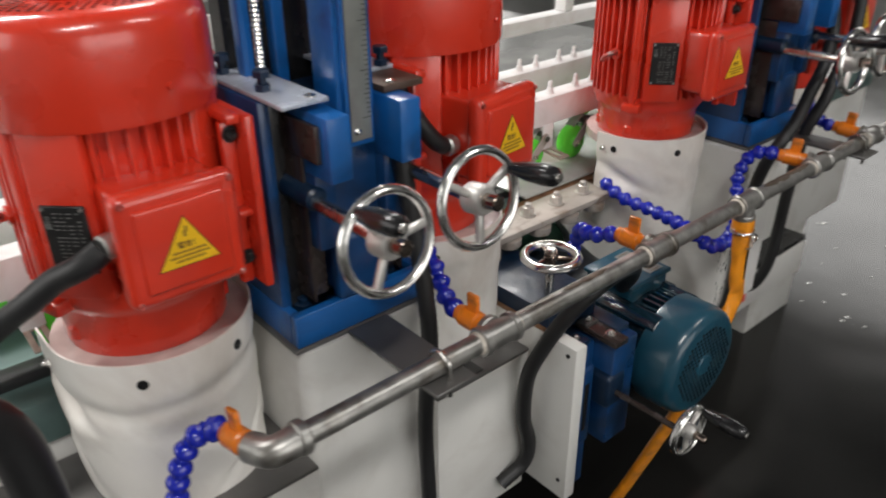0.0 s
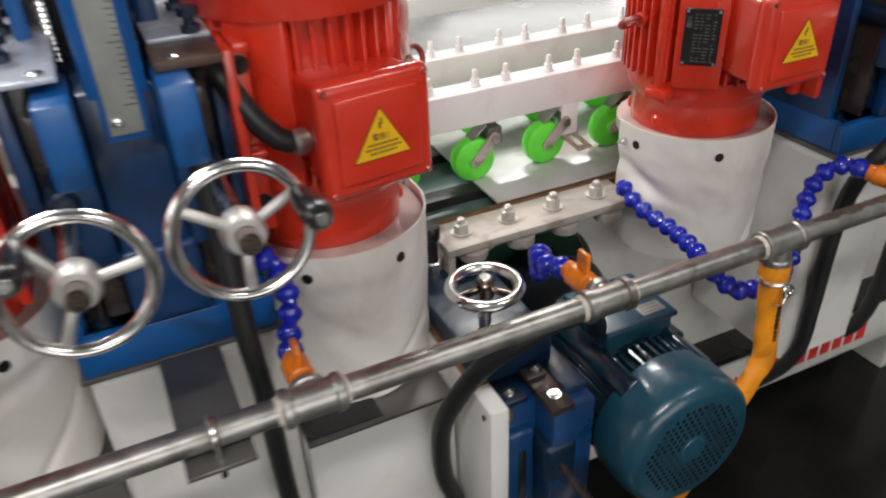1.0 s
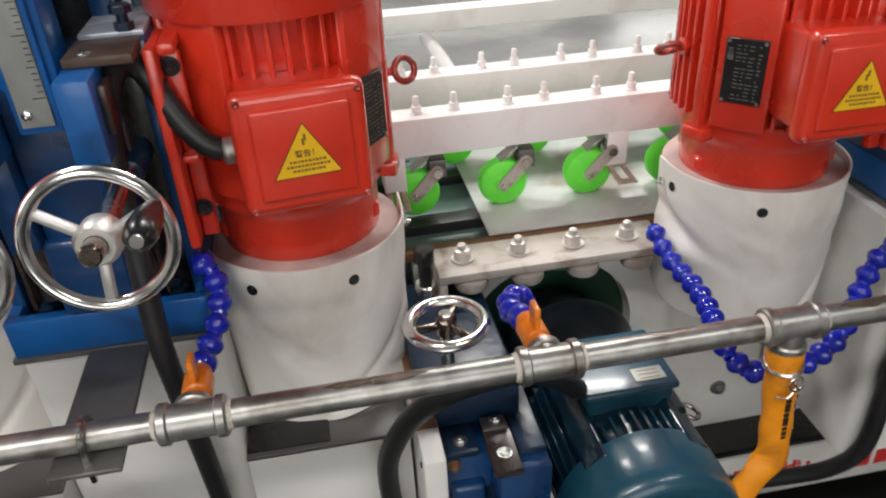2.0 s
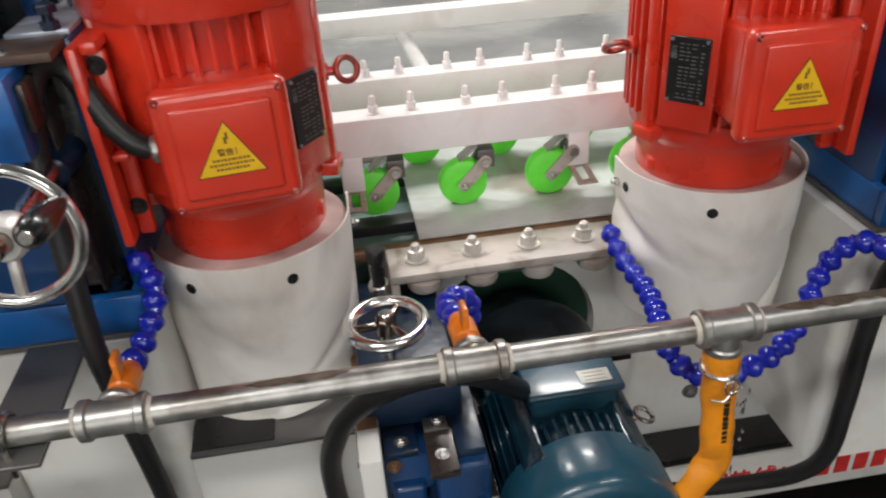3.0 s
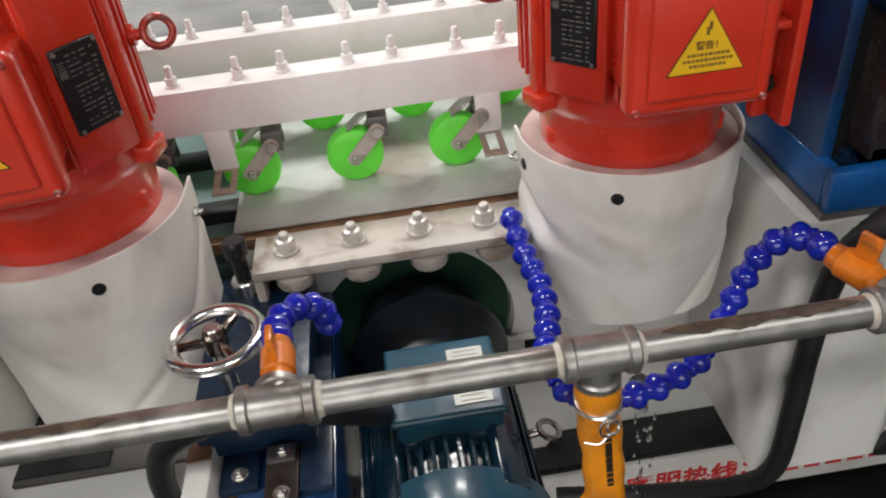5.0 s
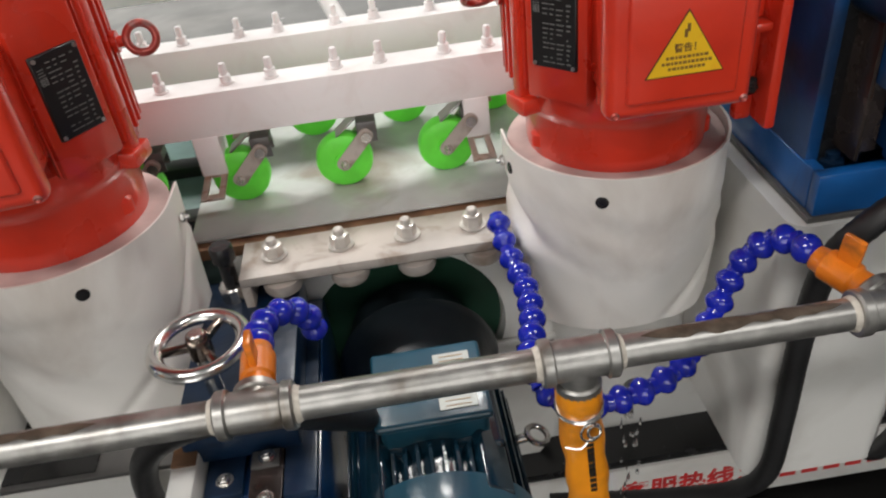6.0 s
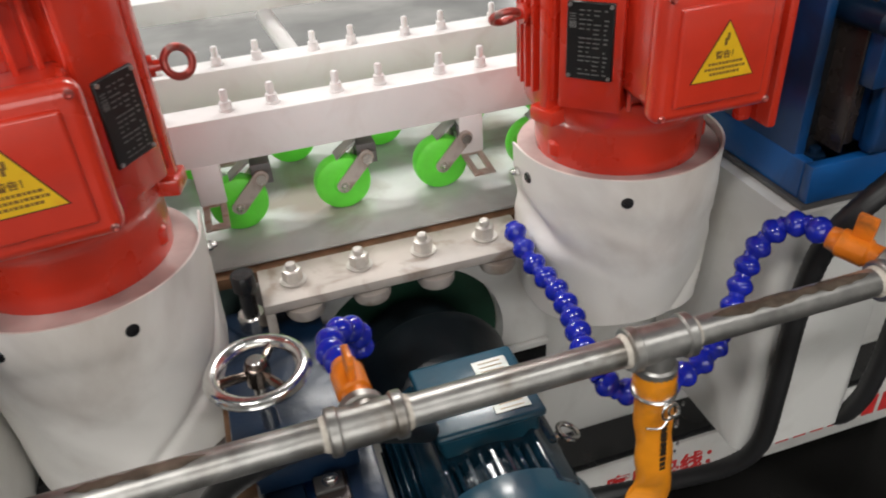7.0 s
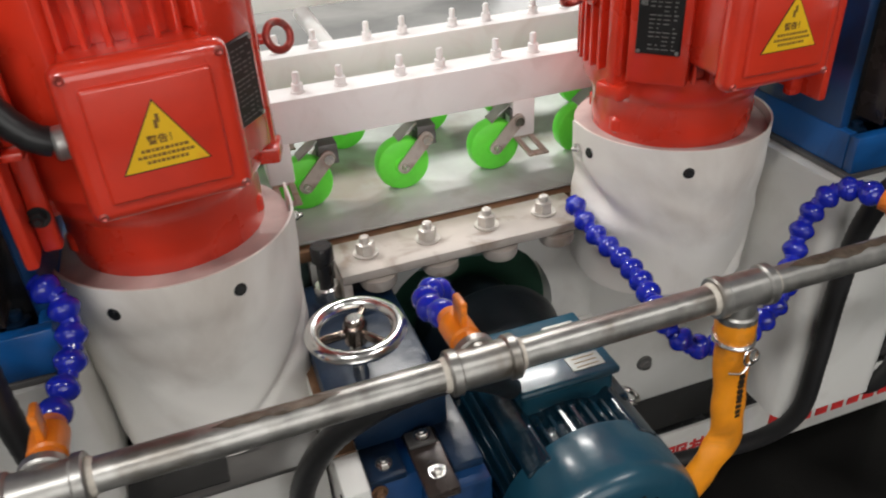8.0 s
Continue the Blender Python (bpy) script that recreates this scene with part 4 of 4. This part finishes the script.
part("strip_end", box(-0.026, 0.0, -0.222, -0.203, 0.8003, 0.8045, 0.001), DULL, cs, "bare steel clamp tab")
# black box laid on the rib paints the slot's dark inside
part("slot", box(-0.052, -0.042, -0.2495, -0.24, 0.63, 0.72, 0.001), BLACKP, cs)
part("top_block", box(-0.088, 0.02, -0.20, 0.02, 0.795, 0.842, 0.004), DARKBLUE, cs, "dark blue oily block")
for p in ((-0.011, -0.212, 0.8045), (-0.011, -0.255, 0.800), (-0.052, -0.222, 0.793)):
    part("strip_bolt", hexbolt(p, (0, 0, 1), 0.006, 0.004, 0.002), STEEL, cs)
for z in (0.775, 0.72):
    part("front_bolt", hexbolt((-0.062, -0.236, z), (0, -1, 0), 0.006, 0.005, 0.003), RUST, cs)
part("shaft", cyl((-0.0505, -0.163, 0.842), (-0.0505, -0.163, 0.922), 0.0075, n=16, bevel=0.001), STEEL, cs)
part("drive_block", box(-0.03, 0.014, -0.275, -0.2, 0.675, 0.735, 0.008, 3), DARKBLUE, cs)
handwheel(pose(-0.0505, -0.163, 0.908, 0, 0, 0), 0.0465, "small level chromed handwheel above the cross slide", 65, handle=False, fat=0.15, hub=0.011, arms=DARKCHROME, name="small_handwheel")
part("feed_shaft", cyl((-0.008, -0.27, 0.70), (-0.008, -0.412, 0.70), 0.0048, n=14), OILY, cs)
handwheel(facing(-0.006, -0.40, 0.706), 0.040, "small chromed handwheel with a long black handle", 35, hub=0.012, name="feed_handwheel")

# black stop screw beside the rail
sp = empty("stop_screw", pose(-0.050, -0.012, -0.008), "black capped clamping screw in a steel post", "clamp screw")
part("post", cyl((0, 0, 0.79), (0, 0, 0.868), 0.015, n=20, bevel=0.002), STEEL, sp)
part("cap", lathe([(0, 0.868), (0.0085, 0.868), (0.0085, 0.898), (0.0125, 0.9), (0.0125, 0.916), (0.011, 0.918), (0, 0.918)], 20), BLACKP, sp)

# ---- rail with four bolts ----
rl = empty("bolted_rail", pose(0, 0, 0), "white steel rail with four hexagon bolts below the glass", "rail")
part("bar", box(-0.036, 0.262, -0.036, 0.033, 0.868, 0.8795, 0.0015), RAILM, rl)
part("end_leg", box(-0.036, -0.026, -0.036, 0.014, 0.80, 0.8675, 0.0015), RAILM, rl)
part("back_bar", box(-0.2, 0.62, 0.034, 0.050, 0.863, 0.877, 0.001), RUST, rl, "brown stained strip behind the rail")
for i in range(4):
    x = i * 0.0725
    b = hexbolt((x, 0, 0.8797), (0, 0, 1), 0.0108, 0.014, 0.007)
    part("bolt", b, BOLTM, rl)
    part("under_washer", lathe([(0, 0.852), (0.019, 0.852), (0.021, 0.856), (0.021, 0.866), (0, 0.866)], 28, m=pose(x + 0.006, -0.022, 0)), RAILM, rl)

# ---- glass sheet and table ----
GZ = 0.882
tbl = empty("conveyor_table", pose(0, 0, 0), "grey-green wet trough table under the glass", "conveyor")
part("trough", box(-1.6, 1.6, 0.052, 0.62, 0.801, 0.862, 0.002), TANK, tbl)
part("support_strip", box(-1.6, 1.6, 0.10, 0.13, 0.8622, GZ - 0.0045, 0.001), BLACK, tbl)
part("support_strip", box(-1.6, 1.6, 0.24, 0.27, 0.8622, GZ - 0.0045, 0.001), BLACK, tbl)
glass = link("glass_sheet", box(0, 1.4, 0.0475, 0.56, GZ - 0.004, GZ, 0.001), GLASSM)
tagged(glass, "wet whitish glass sheet sliding under the green wheels", "glass sheet")


# ---- pressure beams with wheels ----
def beam(y, legs):
    e = empty("pressure_beam", pose(0, y, 0.0025), "white painted steel beam with a row of studs", "beam", "pressure beams")
    part("bar", box(-1.6, 1.6, -0.02, 0.022, 0.9695, 1.0235, 0.003), BEAMWHITE, e)
    for k in range(-9, 13):
        for dx in (-0.025, 0.025):
            x = -0.003 + k * 0.1225 + dx
            b = lathe([(0, 1.016), (0.0085, 1.016), (0.0085, 1.0178), (0.0065, 1.018), (0.0065, 1.026), (0.0042, 1.0265), (0.0042, 1.038), (0.0032, 1.0395), (0, 1.0395)], 10, m=pose(x, 0.0, 0.0075))
            part("stud", b, BEAMWHITE, e)
    for x in legs:
        lg = part("leg", box(x - 0.016, x + 0.014, -0.0205, 0.018, 0.922, 0.9715, 0.002), BEAMWHITE, e)
        m = pose(x - 0.001, -0.016, 0.921, 6, 0, 0)
        c = box(-0.0135, -0.006, -0.050, 0.01, -0.0018, 0.0018, 0.0008, 1, m=m)
        box(0.006, 0.0135, -0.050, 0.01, -0.0018, 0.0018, 0.0008, 1, c, m)
        box(-0.006, 0.006, -0.050, -0.040, -0.0018, 0.0018, 0.0008, 1, c, m)
        box(-0.006, 0.006, -0.004, 0.01, -0.0018, 0.0018, 0.0008, 1, c, m)
        part("slotted_tab", c, TABM, lg, "stained steel tab with a slot")
    return e


LEGS = [-0.064 + k * 0.311 for k in range(-4, 6)]
beam(0.136, LEGS)
beam(0.288, [x + 0.02 for x in LEGS])

wheels = []


def press_wheel(x, y):
    """A green wheel on a swinging arm below the beam."""
    e = empty("press_wheel", pose(x, y, GZ + 0.034), "bright green press wheel on a steel arm", "press wheel", "green press wheels")
    w = part("wheel", lathe([(0, -0.0125), (0.011, -0.0125), (0.012, -0.0108), (0.029, -0.0112), (0.0325, -0.009), (0.0338, -0.005), (0.0338, 0.005), (0.0325, 0.009), (0.029, 0.0112), (0.012, 0.0108), (0.011, 0.0125), (0, 0.0125)], 40, m=YM), GREEN, e)
    hx = hexbolt((0, 0.0, 0), (0, -1, 0), 0.0052, 0.020, 0.004, washer=False)
    part("axle_bolt", hx, STEEL, w)
    for yy in (-0.0165, 0.0135):
        c = box(-0.009, 0.052, yy, yy + 0.003, -0.0085, 0.0085)
        bmesh.ops.bevel(c, geom=[ed for ed in c.edges if abs(ed.verts[0].co.y - ed.verts[1].co.y) > 0.001], offset=0.0075, segments=4, profile=0.5, affect="EDGES")
        bmesh.ops.transform(c, matrix=pose(0, 0, 0, 0, -47, 0), verts=c.verts)
        part("arm", c, RAILM, e)
    c = box(0.020, 0.043, -0.0125, 0.0125, 0.036, 0.047, 0.001)
    for yy in (-0.0125, 0.0098):
        box(0.020, 0.043, yy, yy + 0.0027, 0.022, 0.036, bm=c)
    part("pivot_block", c, DULL, e)
    part("stop_plate", box(-0.014, 0.018, -0.010, 0.012, -0.0012, 0.0012, 0.0005, 1, m=pose(0.006, 0, 0.041, 0, -38, 0)), ALU, e)
    part("pivot_bolt", cyl((0.030, -0.021, 0.031), (0.030, 0.018, 0.031), 0.0062, n=14), STEEL, e)
    wheels.append((w, x))
    return e


for k in range(-5, 8):
    press_wheel(-0.038 + k * 0.123, 0.130)
    press_wheel(-0.08 + k * 0.123, 0.278)

# ---- black cables ----


def cable(points, r, label, ridge=0.0):
    line = points
    c = link("cable", tube(line, r, 12, 0.005 if ridge else 0.012, ridge=ridge), BLACK)
    return tagged(c, label, "cable", "black cables")


CL = "black corrugated cable conduit on the machine"
cable([(-0.240, -0.145, 1.124), (-0.254, -0.146, 1.132), (-0.270, -0.142, 1.152), (-0.284, -0.134, 1.178), (-0.296, -0.130, 1.200), (-0.310, -0.138, 1.206), (-0.322, -0.154, 1.185), (-0.327, -0.172, 1.13), (-0.325, -0.190, 1.05), (-0.324, -0.205, 0.97), (-0.320, -0.206, 0.90), (-0.318, -0.195, 0.82), (-0.316, -0.188, 0.74), (-0.31, -0.185, 0.6), (-0.31, -0.18, 0.5)], 0.0105, CL, 0.0006)
cable([(0.085, -0.20, 0.82), (0.055, -0.235, 0.868), (0.02, -0.258, 0.905), (-0.02, -0.264, 0.914), (-0.06, -0.258, 0.900), (-0.096, -0.240, 0.862), (-0.119, -0.220, 0.81), (-0.131, -0.202, 0.75), (-0.128, -0.195, 0.67), (-0.113, -0.195, 0.61), (-0.118, -0.19, 0.565), (-0.16, -0.182, 0.54)], 0.0115, CL, 0.0006)
cable([(0.60, -0.205, 1.03), (0.56, -0.21, 0.99), (0.526, -0.207, 0.96), (0.508, -0.195, 0.92), (0.507, -0.182, 0.86), (0.507, -0.178, 0.78), (0.509, -0.176, 0.69), (0.507, -0.172, 0.60), (0.490, -0.145, 0.535), (0.435, -0.11, 0.49), (0.37, -0.08, 0.46), (0.28, -0.06, 0.452)], 0.0115, CL, 0.0006)
cable([(0.71, -0.2, 1.05), (0.685, -0.2, 1.0), (0.662, -0.185, 0.93), (0.658, -0.18, 0.80), (0.654, -0.178, 0.68), (0.652, -0.170, 0.62), (0.648, -0.150, 0.575), (0.640, -0.11, 0.55)], 0.0115, CL, 0.0006)
cable([(0.60, -0.205, 1.03), (0.65, -0.2, 1.08), (0.672, -0.19, 1.15), (0.65, -0.17, 1.23), (0.62, -0.14, 1.27)], 0.0115, CL, 0.0006)
cable([(0.71, -0.2, 1.05), (0.75, -0.2, 1.12), (0.77, -0.18, 1.22), (0.76, -0.12, 1.30)], 0.0115, CL, 0.0006)
cable([(-0.652, -0.147, 1.128), (-0.672, -0.142, 1.115), (-0.690, -0.12, 1.10), (-0.715, -0.10, 1.075), (-0.74, -0.06, 1.04), (-0.78, -0.0, 0.98)], 0.0125, "thick black rubber cable into the red motor box")


def gland(x, y, z, dx):
    g = link("cable_gland", cyl((x, y, z), (x + dx, y - 0.004, z), 0.0125, n=16, bevel=0.002), ALU)
    return tagged(g, "pale plastic cable gland on a red motor box", "cable gland", "cable glands")


gland(-0.2250, -0.143, 1.123, -0.016)
gland(-0.640, -0.145, 1.13, -0.014)

# ---- far side of the machine ----
fr = empty("far_rail", pose(0, 0, 0), "white painted rail on the far side of the machine", "rail")
part("rail", box(-1.8, 1.7, 0.60, 0.65, 0.997, 1.034, 0.003), BEAMWHITE, fr)
part("strut", cyl((0.06, 0.61, 0.99), (0.13, 0.45, 0.87), 0.014, n=18), BEAMWHITE, fr)

part("post", box(0.84, 0.875, 0.60, 0.64, 1.036, 1.5, 0.003), BEAMWHITE, fr)
part("post", box(-0.66, -0.625, 0.60, 0.64, 1.036, 1.5, 0.003), BEAMWHITE, fr)
tr = empty("drip_tray", pose(0, 0, 0), "grey wet drip tray behind the machine", "tray")
part("sheet", box(-1.7, 1.7, 0.625, 1.9, 0.765, 0.775, 0.002), TRAYM, tr)
part("back_lip", box(-1.7, 1.7, 1.9, 1.92, 0.76, 0.90, 0.002), WHITE, tr)
for x in (-1.6, 0.0, 1.6):
    part("leg", box(x - 0.03, x + 0.03, 1.75, 1.81, 0.0, 0.764, 0.003), WHITE, tr)
# thick hose beside the first motor
cable([(-0.82, -0.215, 1.06), (-0.79, -0.205, 1.045), (-0.772, -0.20, 1.01), (-0.765, -0.20, 0.945), (-0.763, -0.20, 0.85), (-0.765, -0.20, 0.70), (-0.77, -0.19, 0.52)], 0.022, "thick black hose hanging beside a white cover")

# water drops thrown on the floor
b = bmesh.new()
rng = random.Random(5)
for i in range(60):
    r = rng.uniform(0.002, 0.0075)
    lathe([(0, 0), (r, 0.0004), (r * 0.8, r * 0.35), (0, r * 0.5)], 8, b, pose(1.62 + 0.75 * rng.random() ** 2, rng.uniform(-0.25, 0.7), 0.0005))
drops = link("water_drops", b, CHROME, label="scattered drops of splashed water on the floor", kind="stuff")
tagged(drops, category="water")
b = bmesh.new()
rng = random.Random(9)
for i in range(26):
    r = rng.uniform(0.0009, 0.0020)
    h = rng.uniform(0.006, 0.020)
    z = 0.824 - 0.13 * rng.random() ** 1.3
    lathe([(0, -h / 2), (r * 0.8, -h * 0.36), (r, -h * 0.2), (r * 0.4, h * 0.3), (0, h / 2)], 8, b, pose(0.318 + rng.uniform(-0.008, 0.008), -0.243 + rng.uniform(-0.006, 0.006), z))
drips = link("water_drips", b, WATER, label="thin drips of water falling from the blue hose", kind="stuff")
tagged(drips, category="water")
plug = tagged(link("drain_plug", hexbolt((0.43, 0.06, 0.522), (0, -1, 0), 0.010, 0.008, 0.004), DULL), "grey hexagon plug in the white bed", "plug")


def motions():
    """The glass slides along, and the wheels on it roll with it."""
    speed = -0.036
    walk(glass, [(t, pose(0.118 + speed * t, 0, 0)) for t in (0, 4, 8)])
    for w, x in wheels:
        walk(w, [(t, pose(0, 0, 0, 0, math.degrees(speed * t / 0.0338), 0)) for t in range(9)])


motions()
